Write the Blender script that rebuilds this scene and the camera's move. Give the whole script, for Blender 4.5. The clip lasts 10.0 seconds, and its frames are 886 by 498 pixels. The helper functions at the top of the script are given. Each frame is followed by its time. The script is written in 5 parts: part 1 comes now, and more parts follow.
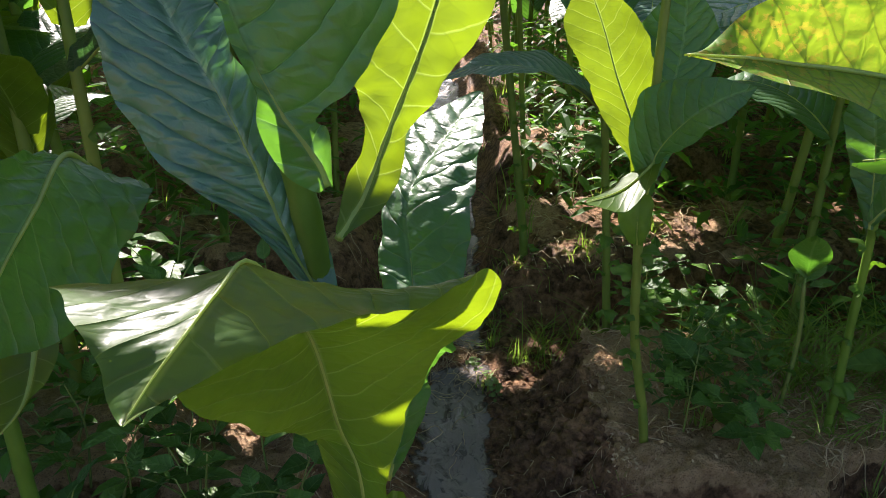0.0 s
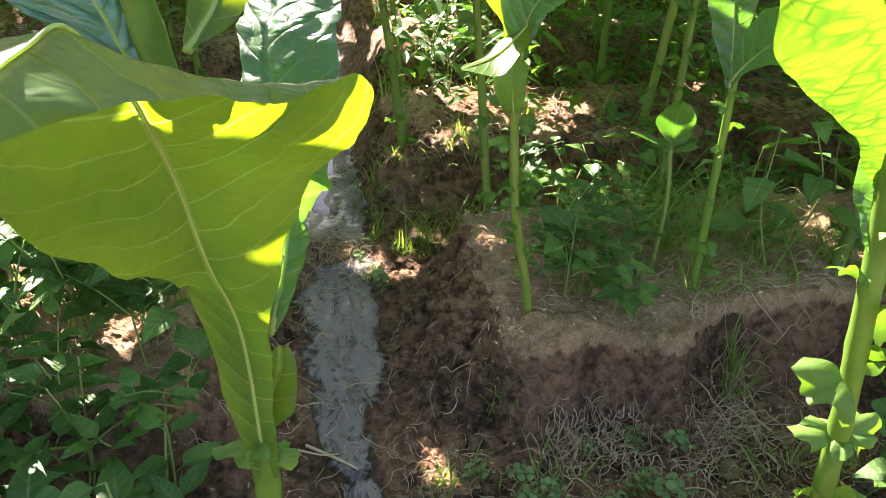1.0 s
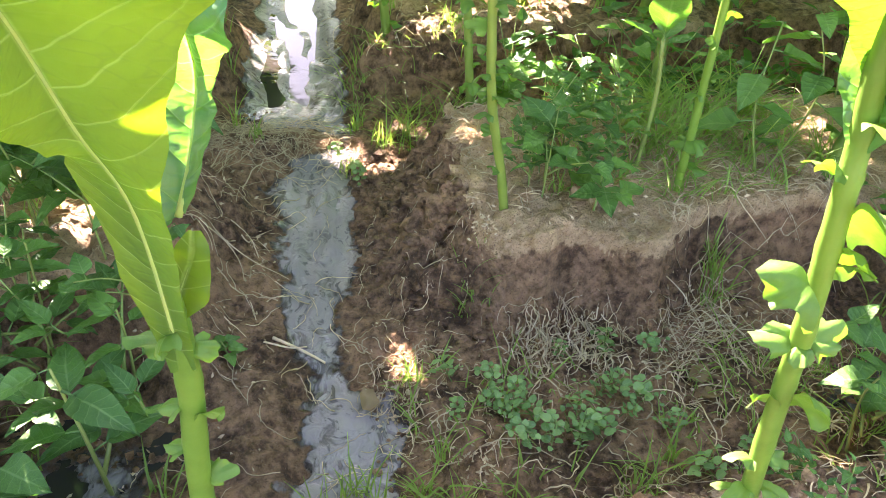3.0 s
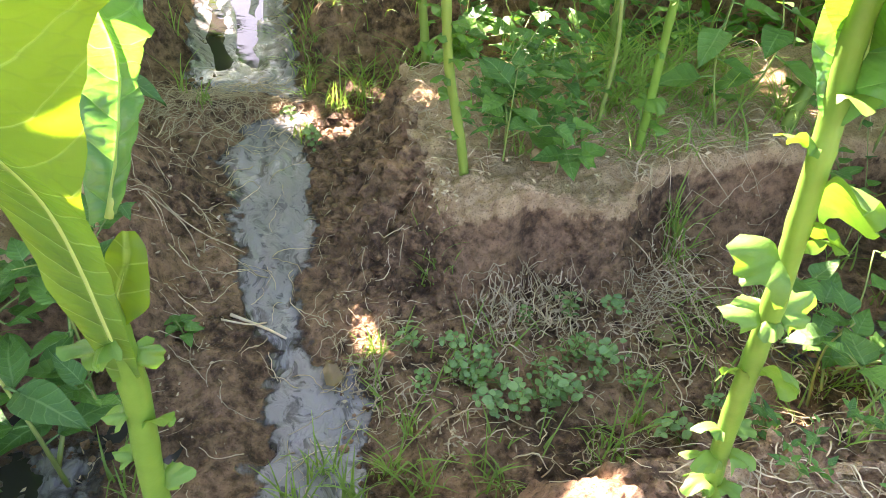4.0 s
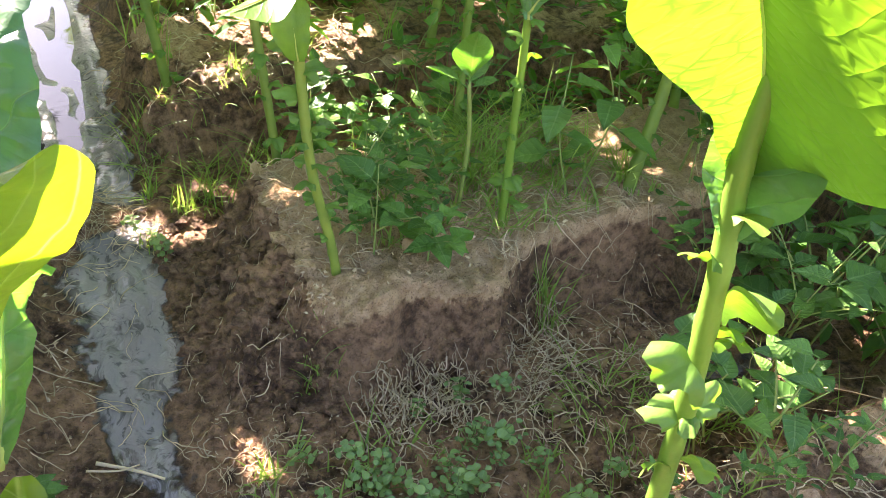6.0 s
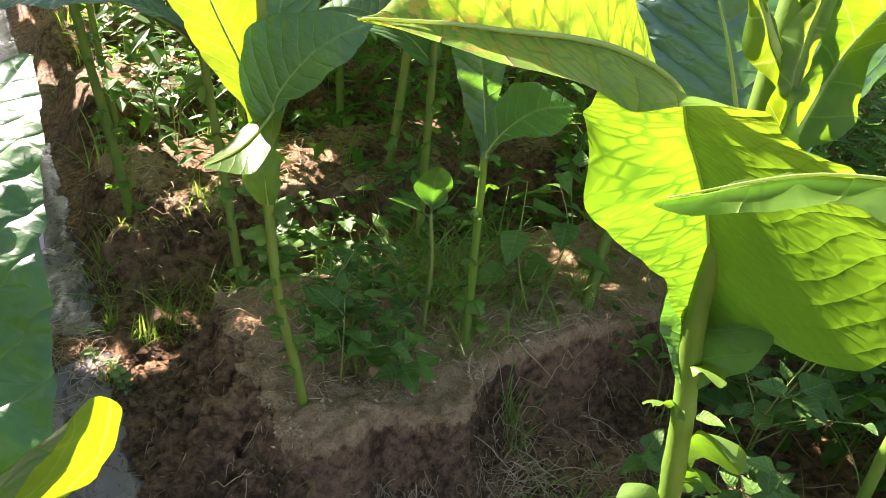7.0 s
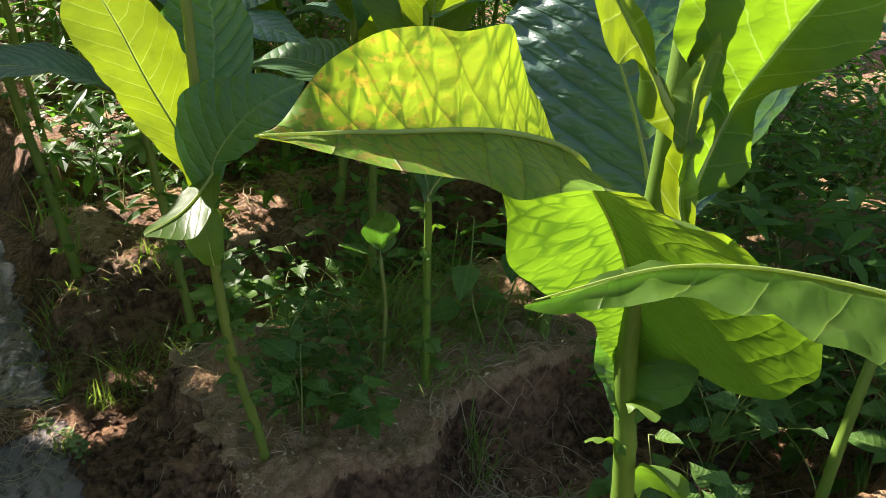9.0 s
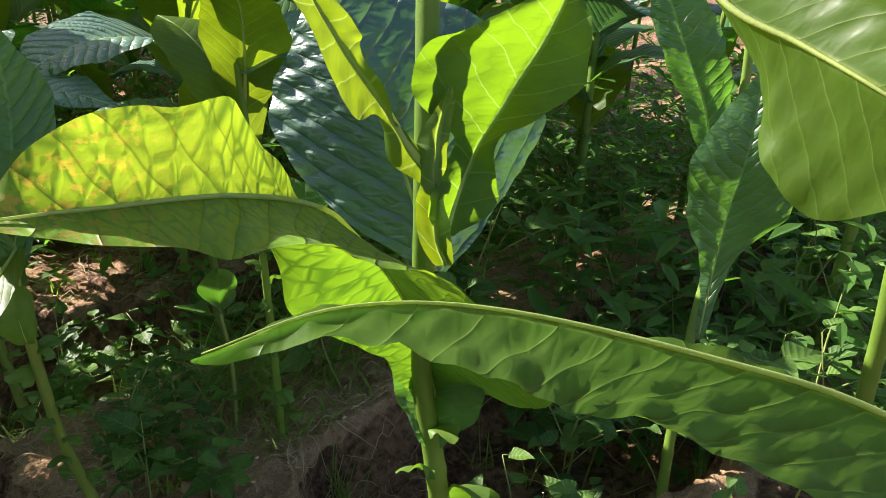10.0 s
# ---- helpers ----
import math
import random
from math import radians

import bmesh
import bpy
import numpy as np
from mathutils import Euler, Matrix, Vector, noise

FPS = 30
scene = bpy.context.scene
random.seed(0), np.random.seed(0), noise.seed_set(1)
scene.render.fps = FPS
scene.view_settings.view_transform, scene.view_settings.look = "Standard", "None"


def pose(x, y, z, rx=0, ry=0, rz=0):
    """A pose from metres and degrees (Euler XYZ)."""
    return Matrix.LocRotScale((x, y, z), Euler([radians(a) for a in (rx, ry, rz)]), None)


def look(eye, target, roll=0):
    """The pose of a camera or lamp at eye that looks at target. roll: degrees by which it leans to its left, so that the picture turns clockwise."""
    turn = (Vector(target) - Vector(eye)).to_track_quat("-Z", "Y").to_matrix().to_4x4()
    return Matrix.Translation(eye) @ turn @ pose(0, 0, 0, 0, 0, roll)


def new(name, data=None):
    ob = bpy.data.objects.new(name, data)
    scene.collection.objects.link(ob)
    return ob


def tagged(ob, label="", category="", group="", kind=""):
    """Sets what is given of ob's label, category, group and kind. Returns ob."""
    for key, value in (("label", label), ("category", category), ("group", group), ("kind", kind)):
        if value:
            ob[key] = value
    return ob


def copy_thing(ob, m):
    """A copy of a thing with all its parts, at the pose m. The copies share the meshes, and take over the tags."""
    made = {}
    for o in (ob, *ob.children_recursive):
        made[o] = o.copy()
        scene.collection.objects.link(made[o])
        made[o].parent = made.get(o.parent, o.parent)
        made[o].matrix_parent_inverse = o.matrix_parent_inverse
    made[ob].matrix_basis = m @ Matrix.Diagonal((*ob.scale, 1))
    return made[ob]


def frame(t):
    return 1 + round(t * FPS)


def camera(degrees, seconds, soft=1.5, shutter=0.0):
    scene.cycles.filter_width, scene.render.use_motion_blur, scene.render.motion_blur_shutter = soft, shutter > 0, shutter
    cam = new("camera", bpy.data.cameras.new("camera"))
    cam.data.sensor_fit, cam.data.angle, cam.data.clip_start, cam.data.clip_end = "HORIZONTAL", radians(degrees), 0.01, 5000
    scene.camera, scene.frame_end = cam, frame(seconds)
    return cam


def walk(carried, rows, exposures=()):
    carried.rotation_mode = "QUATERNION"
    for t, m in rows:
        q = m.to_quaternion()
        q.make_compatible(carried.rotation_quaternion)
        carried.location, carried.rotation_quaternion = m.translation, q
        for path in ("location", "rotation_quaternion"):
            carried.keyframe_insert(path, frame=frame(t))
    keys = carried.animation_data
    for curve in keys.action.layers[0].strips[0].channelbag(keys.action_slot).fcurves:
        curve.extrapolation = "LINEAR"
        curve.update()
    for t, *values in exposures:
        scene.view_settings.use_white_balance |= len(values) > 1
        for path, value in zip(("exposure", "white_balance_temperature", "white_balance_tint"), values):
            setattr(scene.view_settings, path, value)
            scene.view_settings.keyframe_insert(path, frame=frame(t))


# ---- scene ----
cam = camera(62.4, 10.0, soft=0.7)
PATH = [
    (0, -0.0222, 0.0129, 1.0625, 65.48, -0.64, -0.77),
    (0.5, -0.0204, 0.0184, 1.0359, 63.24, -1.02, -7.12),
    (1, -0.0184, 0.0105, 1.0057, 58.71, -1.72, -10.58),
    (1.5, -0.0112, 0.0104, 0.9837, 54.70, -2.70, -12.11),
    (2, 0.0049, 0.0163, 0.9725, 52.29, -2.12, -11.59),
    (3.5, 0.0433, 0.0534, 0.9691, 49.34, -3.47, -9.16),
    (4, 0.0449, 0.0771, 0.9678, 47.49, -3.60, -13.24),
    (4.5, 0.0323, 0.1157, 0.9767, 48.71, -4.88, -19.27),
    (5, 0.0273, 0.1317, 0.9813, 48.66, -4.33, -24.00),
    (6.5, 0.0025, 0.1616, 1.0256, 57.01, -6.06, -28.77),
    (7, -0.0033, 0.1625, 1.0523, 61.27, -5.94, -30.96),
    (7.5, -0.0029, 0.1629, 1.0670, 62.99, -5.87, -33.52),
    (8, 0.0054, 0.1616, 1.0723, 62.70, -4.79, -35.44),
    (8.5, 0.0074, 0.1556, 1.0761, 63.39, -4.08, -35.25),
    (9, 0.0096, 0.1485, 1.0825, 63.82, -3.41, -35.68),
    (9.5, 0.0186, 0.1302, 1.0949, 65.53, -2.75, -40.18),
    (10, 0.0428, 0.0860, 1.1018, 67.42, -1.94, -47.09),
]
walk(
    cam,
    [(t, pose(x, y, z, rx, ry, rz)) for t, x, y, z, rx, ry, rz in PATH],
    exposures=[(0.0, 1.6, 6400, 24), (0.4, 1.85, 6400, 25), (0.8, 2.6, 6600, 27), (1.3, 3.5, 6700, 29), (2.0, 4.1, 6700, 31), (5.0, 4.15, 6700, 31), (6.3, 3.5, 6750, 30), (6.8, 3.0, 6800, 30), (7.3, 2.1, 6750, 28), (8.0, 1.65, 6700, 27), (8.5, 1.75, 6700, 26), (10.0, 1.65, 6550, 24)],
)

# ---- light: a clear sky and one sun, ahead of the camera and a little to its left ----
SUN_AZ, SUN_EL = -21.0, 33.0
world = bpy.data.worlds.new("sky")
scene.world = world
world.use_nodes = True
wn = world.node_tree.nodes
wn.clear()
sky = wn.new("ShaderNodeTexSky")
sky.sky_type, sky.sun_disc = "NISHITA", False
sky.sun_elevation, sky.sun_rotation = radians(SUN_EL), radians(SUN_AZ)
wbg, wout = wn.new("ShaderNodeBackground"), wn.new("ShaderNodeOutputWorld")
wbg.inputs["Strength"].default_value = 0.07
world.node_tree.links.new(sky.outputs[0], wbg.inputs[0])
world.node_tree.links.new(wbg.outputs[0], wout.inputs[0])

sun = new("sun", bpy.data.lights.new("sun", "SUN"))
sun.data.energy, sun.data.angle, sun.data.color = 4.7, radians(0.55), (1.0, 0.95, 0.85)
_d = Vector((math.sin(radians(SUN_AZ)) * math.cos(radians(SUN_EL)), math.cos(radians(SUN_AZ)) * math.cos(radians(SUN_EL)), math.sin(radians(SUN_EL))))
sun.matrix_world = look(_d * 20, (0, 0, 0))


# ---- materials ----
class Nodes:
    """Small helper to write a node material in a few lines."""

    def __init__(self, name):
        self.mat = bpy.data.materials.new(name)
        self.mat.use_nodes = True
        self.tree = self.mat.node_tree
        self.tree.nodes.clear()
        self.out = self.tree.nodes.new("ShaderNodeOutputMaterial")

    def add(self, kind, ins=None, **props):
        n = self.tree.nodes.new(kind)
        for key, value in props.items():
            setattr(n, key, value)
        for key, value in (ins or {}).items():
            self.put(n.inputs[key], value)
        return n

    def put(self, socket, value):
        if isinstance(value, bpy.types.NodeSocket):
            self.tree.links.new(value, socket)
        else:
            socket.default_value = value

    def math(self, op, a, b=0.0, c=0.0, clamp=False):
        n = self.add("ShaderNodeMath", operation=op, use_clamp=clamp)
        for s, v in zip(n.inputs, (a, b, c)):
            self.put(s, v)
        return n.outputs[0]

    def step(self, value, lo, hi, a=0.0, b=1.0):
        n = self.add("ShaderNodeMapRange", interpolation_type="SMOOTHSTEP")
        for key, v in (("Value", value), ("From Min", lo), ("From Max", hi), ("To Min", a), ("To Max", b)):
            self.put(n.inputs[key], v)
        return n.outputs[0]

    def mix(self, fac, a, b, blend="MIX"):
        n = self.add("ShaderNodeMix", data_type="RGBA", blend_type=blend)
        for i, v in ((0, fac), (6, a), (7, b)):
            if not isinstance(v, bpy.types.NodeSocket) and i > 0:
                v = (*v, 1.0)[:4]
            self.put(n.inputs[i], v)
        return n.outputs[2]

    def noise(self, scale, detail=4.0, rough=0.55, vector=None, out=0):
        n = self.add("ShaderNodeTexNoise", {"Scale": scale, "Detail": detail, "Roughness": rough})
        self.put(n.inputs["Vector"], vector if vector is not None else self.place())
        return n.outputs[out]

    def place(self):
        return self.add("ShaderNodeTexCoord").outputs["Object"]

    def shade(self, color, rough, bump=None, strength=0.3, dist=0.002, spec=0.5, extra=None):
        b = self.add("ShaderNodeBsdfPrincipled")
        self.put(b.inputs["Base Color"], color if isinstance(color, bpy.types.NodeSocket) else (*color, 1))
        self.put(b.inputs["Roughness"], rough)
        b.inputs["Specular IOR Level"].default_value = spec
        for key, value in (extra or {}).items():
            self.put(b.inputs[key], value)
        self.normal = None
        if bump is not None:
            n = self.add("ShaderNodeBump", {"Strength": strength, "Distance": dist, "Height": bump})
            self.normal = n.outputs[0]
            self.put(b.inputs["Normal"], self.normal)
        return b.outputs[0]

    def done(self, shader):
        self.tree.links.new(shader, self.out.inputs[0])
        return self.mat


def leaf_material(name, face, glow, vein, rough=0.45, pitch=0.024, yellow=0.0, translucent=0.5, spec=0.75, sheen=0.05, relief=0.0015, crease=0.3):
    """Tobacco leaf: thin and translucent, puckered between its side veins, with paler veins and faint blotches."""
    m = Nodes(name)
    uv = m.add("ShaderNodeUVMap", uv_map="size").outputs[0]
    sep = m.add("ShaderNodeSeparateXYZ", {0: uv})
    ax = m.math("ABSOLUTE", sep.outputs[0])
    wob = m.noise(22.0, 2.0, vector=uv)
    run = m.math("SUBTRACT", sep.outputs[1], m.math("ADD", m.math("MULTIPLY", ax, 0.6), m.math("MULTIPLY", m.math("MULTIPLY", ax, ax), 2.6)))
    run = m.math("ADD", run, m.math("MULTIPLY", m.math("SUBTRACT", wob, 0.5), 0.014))
    run = m.math("ADD", run, m.math("MULTIPLY", m.math("SUBTRACT", m.noise(7.0, 1.0, vector=uv), 0.5), 0.035))
    side = m.math("MULTIPLY", m.math("SIGN", sep.outputs[0]), 0.23)
    ph = m.math("FRACT", m.math("ADD", m.math("DIVIDE", run, pitch), side))
    off = m.math("ABSOLUTE", m.math("SUBTRACT", ph, 0.5))  # 0.5 on a vein
    lateral = m.math("MULTIPLY", m.step(off, 0.455, 0.49), m.step(ax, 0.0, 0.07, 1.0, 0.45))
    rib = m.step(ax, 0.0012, 0.003, 1.0, 0.0)
    veins = m.math("MAXIMUM", lateral, rib)
    cell = m.add("ShaderNodeTexVoronoi", {"Scale": 85.0, "Vector": m.add("ShaderNodeMapping", {"Vector": uv, "Rotation": (0, 0, 0.6), "Scale": (0.6, 1.35, 1.0)}).outputs[0]}, feature="DISTANCE_TO_EDGE")
    net = m.math("MULTIPLY", m.step(cell.outputs["Distance"], 0.0, 0.1, 1.0, 0.0), m.step(m.noise(40.0, 2.0, vector=uv), 0.4, 0.65))
    blotch = m.noise(9.0, 4.0, vector=uv)
    fine = m.noise(160.0, 3.0, vector=uv)
    rnd = m.add("ShaderNodeObjectInfo").outputs["Random"]
    tone = m.math("ADD", m.step(blotch, 0.25, 0.75, 0.78, 1.15), m.math("MULTIPLY", m.math("SUBTRACT", rnd, 0.5), 0.22))
    def toned(c, by):
        n = m.add("ShaderNodeVectorMath", operation="SCALE")
        m.put(n.inputs[0], c)
        m.put(n.inputs[3], by)
        return n.outputs[0]
    base = m.mix(m.math("MAXIMUM", m.math("MULTIPLY", rib, 0.6), m.math("MULTIPLY", lateral, 0.3)), face, vein)
    base = m.mix(m.math("MULTIPLY", net, 0.12), base, vein)
    light = m.mix(m.math("MULTIPLY", veins, 0.5), glow, tuple(v * 0.3 for v in glow) if yellow else tuple(min(1.0, v * 1.5 + 0.12) for v in glow))
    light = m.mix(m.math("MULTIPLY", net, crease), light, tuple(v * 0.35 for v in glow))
    if yellow:
        edge = m.add("ShaderNodeSeparateXYZ", {0: m.add("ShaderNodeUVMap", uv_map="unit").outputs[0]})
        ripe = m.step(edge.outputs[1], 0.25, 0.6)
        # pucker shade is put into the colour as dark folds, stronger on left half
        fold_shade = m.math("MULTIPLY", m.step(cell.outputs["Distance"], 0.0, 0.17, 1.0, 0.0), m.step(m.noise(30.0, 2.0, vector=uv), 0.32, 0.55))
        half = m.math("MULTIPLY", fold_shade, m.step(edge.outputs[0], 0.45, 0.52, 0.85, 0.15))
        light = m.mix(m.math("MULTIPLY", fold_shade, 0.55), light, (0.10, 0.25, 0.01))
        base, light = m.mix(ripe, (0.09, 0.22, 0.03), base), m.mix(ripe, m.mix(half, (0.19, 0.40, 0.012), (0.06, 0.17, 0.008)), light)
        spots = m.step(m.noise(170.0, 4.0, 0.6, vector=uv), 0.52, 0.6)
        tip = m.step(edge.outputs[1], 0.58, 0.9)
        age = m.math("MULTIPLY", m.math("MULTIPLY", spots, tip), yellow, clamp=True)
        base = m.mix(age, base, (0.40, 0.38, 0.06))
        light = m.mix(age, light, (0.78, 0.60, 0.05))
        burn = m.math("MULTIPLY", m.step(m.noise(210.0, 3.0, vector=uv), 0.60, 0.66), m.math("MULTIPLY", tip, yellow * 0.7), clamp=True)
        base, light = m.mix(burn, base, (0.25, 0.14, 0.05)), m.mix(burn, light, (0.55, 0.30, 0.04))
    base, light = toned(base, tone), toned(light, tone)
    quilt = m.math("POWER", m.math("COSINE", m.math("MULTIPLY", off, math.pi)), 0.5)
    high = m.math("ADD", m.math("MULTIPLY", quilt, 0.6), m.math("MULTIPLY", m.noise(75.0, 3.0, vector=uv), 0.28))
    if yellow:
        high = m.math("MULTIPLY", high, m.step(edge.outputs[1], 0.3, 0.55, 0.2, 1.0))
    high = m.math("ADD", high, m.math("MULTIPLY", m.step(cell.outputs["Distance"], 0.0, 0.25), 0.1))
    ro = m.math("ADD", rough, m.math("MULTIPLY", m.math("SUBTRACT", fine, 0.5), 0.25))
    skin = m.shade(base, ro, high, 0.6, relief, spec, {"Sheen Weight": sheen, "Sheen Roughness": 0.4})
    thin = m.add("ShaderNodeBsdfTranslucent", {"Color": light, "Normal": m.normal}).outputs[0]
    mixed = m.add("ShaderNodeMixShader", {0: translucent, 1: skin, 2: thin}).outputs[0]
    return m.done(mixed)


LEAF = leaf_material("tobacco_leaf", (0.075, 0.17, 0.02), (0.275, 0.41, 0.009), (0.28, 0.38, 0.08), spec=0.4, sheen=0.0)
LEAF_BROAD = leaf_material("tobacco_leaf_broad", (0.08, 0.18, 0.035), (0.225, 0.33, 0.004), (0.26, 0.36, 0.08), rough=0.40, spec=0.4, translucent=0.55, sheen=0.0, relief=0.004)
LEAF_YOUNG = leaf_material("tobacco_leaf_young", (0.075, 0.175, 0.02), (0.20, 0.40, 0.008), (0.26, 0.38, 0.08), spec=0.3, sheen=0.0, translucent=0.6, relief=0.003)
LEAF_BLUE = leaf_material("tobacco_leaf_mature", (0.08, 0.19, 0.12), (0.10, 0.30, 0.05), (0.22, 0.34, 0.20), rough=0.38, translucent=0.2, sheen=0.05, relief=0.012, spec=0.9)
LEAF_DEEP = leaf_material("tobacco_leaf_deep", (0.06, 0.17, 0.05), (0.16, 0.44, 0.03), (0.15, 0.27, 0.10), rough=0.40, translucent=0.4, relief=0.007)
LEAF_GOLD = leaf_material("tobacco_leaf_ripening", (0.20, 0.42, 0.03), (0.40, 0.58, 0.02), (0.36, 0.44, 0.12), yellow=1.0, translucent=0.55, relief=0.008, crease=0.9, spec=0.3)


def plain_green(name, a, b, rough, scale=40.0, glow=None, share=0.35, spec=0.4):
    m = Nodes(name)
    rnd = m.add("ShaderNodeObjectInfo").outputs["Random"]
    isl = m.add("ShaderNodeNewGeometry").outputs["Random Per Island"]
    f = m.math("ADD", m.math("MULTIPLY", m.noise(scale), 0.6), m.math("MULTIPLY", m.math("ADD", rnd, isl), 0.3), clamp=True)
    f = m.step(f, 0.2, 0.85)
    base = m.mix(f, a, b)
    s = m.shade(base, rough, m.noise(scale * 6), 0.3, 0.0015, spec)
    if glow:
        thin = m.add("ShaderNodeBsdfTranslucent", {"Color": m.mix(f, glow, tuple(v * 1.5 for v in glow)), "Normal": m.normal}).outputs[0]
        s = m.add("ShaderNodeMixShader", {0: share, 1: s, 2: thin}).outputs[0]
    return m.done(s)


STEM = plain_green("tobacco_stem", (0.065, 0.15, 0.014), (0.14, 0.25, 0.03), 0.5, 30.0, (0.3, 0.42, 0.02), 0.15)
STEM_OLD = plain_green("tobacco_stem_base", (0.08, 0.165, 0.022), (0.20, 0.27, 0.04), 0.6, 24.0, (0.26, 0.36, 0.03), 0.12)
RIB = plain_green("midrib", (0.25, 0.36, 0.08), (0.38, 0.48, 0.14), 0.45, 60.0, (0.5, 0.6, 0.1), 0.35)
STUB = plain_green("leaf_stub", (0.06, 0.145, 0.02), (0.125, 0.235, 0.035), 0.5, 60.0, (0.12, 0.26, 0.01), 0.38)
WEED_STEM = plain_green("weed_stem", (0.10, 0.18, 0.03), (0.22, 0.26, 0.06), 0.55, 60.0)
GRASS = plain_green("grass_blade", (0.09, 0.18, 0.03), (0.22, 0.32, 0.07), 0.5, 20.0, (0.3, 0.45, 0.05), 0.4)
STRAW = plain_green("dry_straw", (0.36, 0.25, 0.13), (0.84, 0.65, 0.39), 0.75, 50.0, (0.3, 0.22, 0.12), 0.2, 0.2)
DEAD = plain_green("dead_leaf", (0.14, 0.08, 0.035), (0.32, 0.22, 0.11), 0.7, 60.0, (0.3, 0.18, 0.06), 0.3, 0.2)
FAR_LEAF = plain_green("thicket_leaf", (0.03, 0.09, 0.02), (0.08, 0.19, 0.04), 0.45, 8.0, (0.14, 0.36, 0.02), 0.4, 0.2)


def weed_material(name, a, b, vein, glow, rough=0.47, share=0.28):
    """A small leaf: midrib and side veins paler, blade puckered between them."""
    m = Nodes(name)
    rnd = m.add("ShaderNodeObjectInfo").outputs["Random"]
    sep = m.add("ShaderNodeSeparateXYZ", {0: m.add("ShaderNodeUVMap", uv_map="unit").outputs[0]})
    ax = m.math("ABSOLUTE", sep.outputs[0])
    ph = m.math("FRACT", m.math("MULTIPLY", m.math("SUBTRACT", sep.outputs[1], m.math("MULTIPLY", ax, 0.22)), 6.5))
    off = m.math("ABSOLUTE", m.math("SUBTRACT", ph, 0.5))
    veins = m.math("MAXIMUM", m.step(ax, 0.02, 0.09, 1.0, 0.0), m.step(off, 0.42, 0.49, 0.0, 0.6))
    f = m.math("ADD", m.math("MULTIPLY", m.noise(45.0, 3.0), 0.5), m.math("MULTIPLY", rnd, 0.6), clamp=True)
    f = m.step(f, 0.2, 0.9)
    col = m.mix(m.math("MULTIPLY", veins, 0.55), m.mix(f, a, b), vein)
    high = m.math("ADD", m.math("COSINE", m.math("MULTIPLY", off, math.pi)), m.math("MULTIPLY", m.noise(200.0), 0.5))
    s = m.shade(col, rough, high, 0.5, 0.0012, 0.38)
    thin = m.add("ShaderNodeBsdfTranslucent", {"Color": m.mix(f, glow, tuple(v * 1.6 for v in glow)), "Normal": m.normal}).outputs[0]
    return m.done(m.add("ShaderNodeMixShader", {0: share, 1: s, 2: thin}).outputs[0])


WEED = weed_material("weed_leaf", (0.042, 0.115, 0.020), (0.12, 0.24, 0.04), (0.21, 0.33, 0.10), (0.09, 0.27, 0.015))
WEED_PALE = weed_material("clover_leaf", (0.13, 0.24, 0.08), (0.27, 0.40, 0.15), (0.33, 0.45, 0.2), (0.28, 0.45, 0.06), 0.5, 0.35)


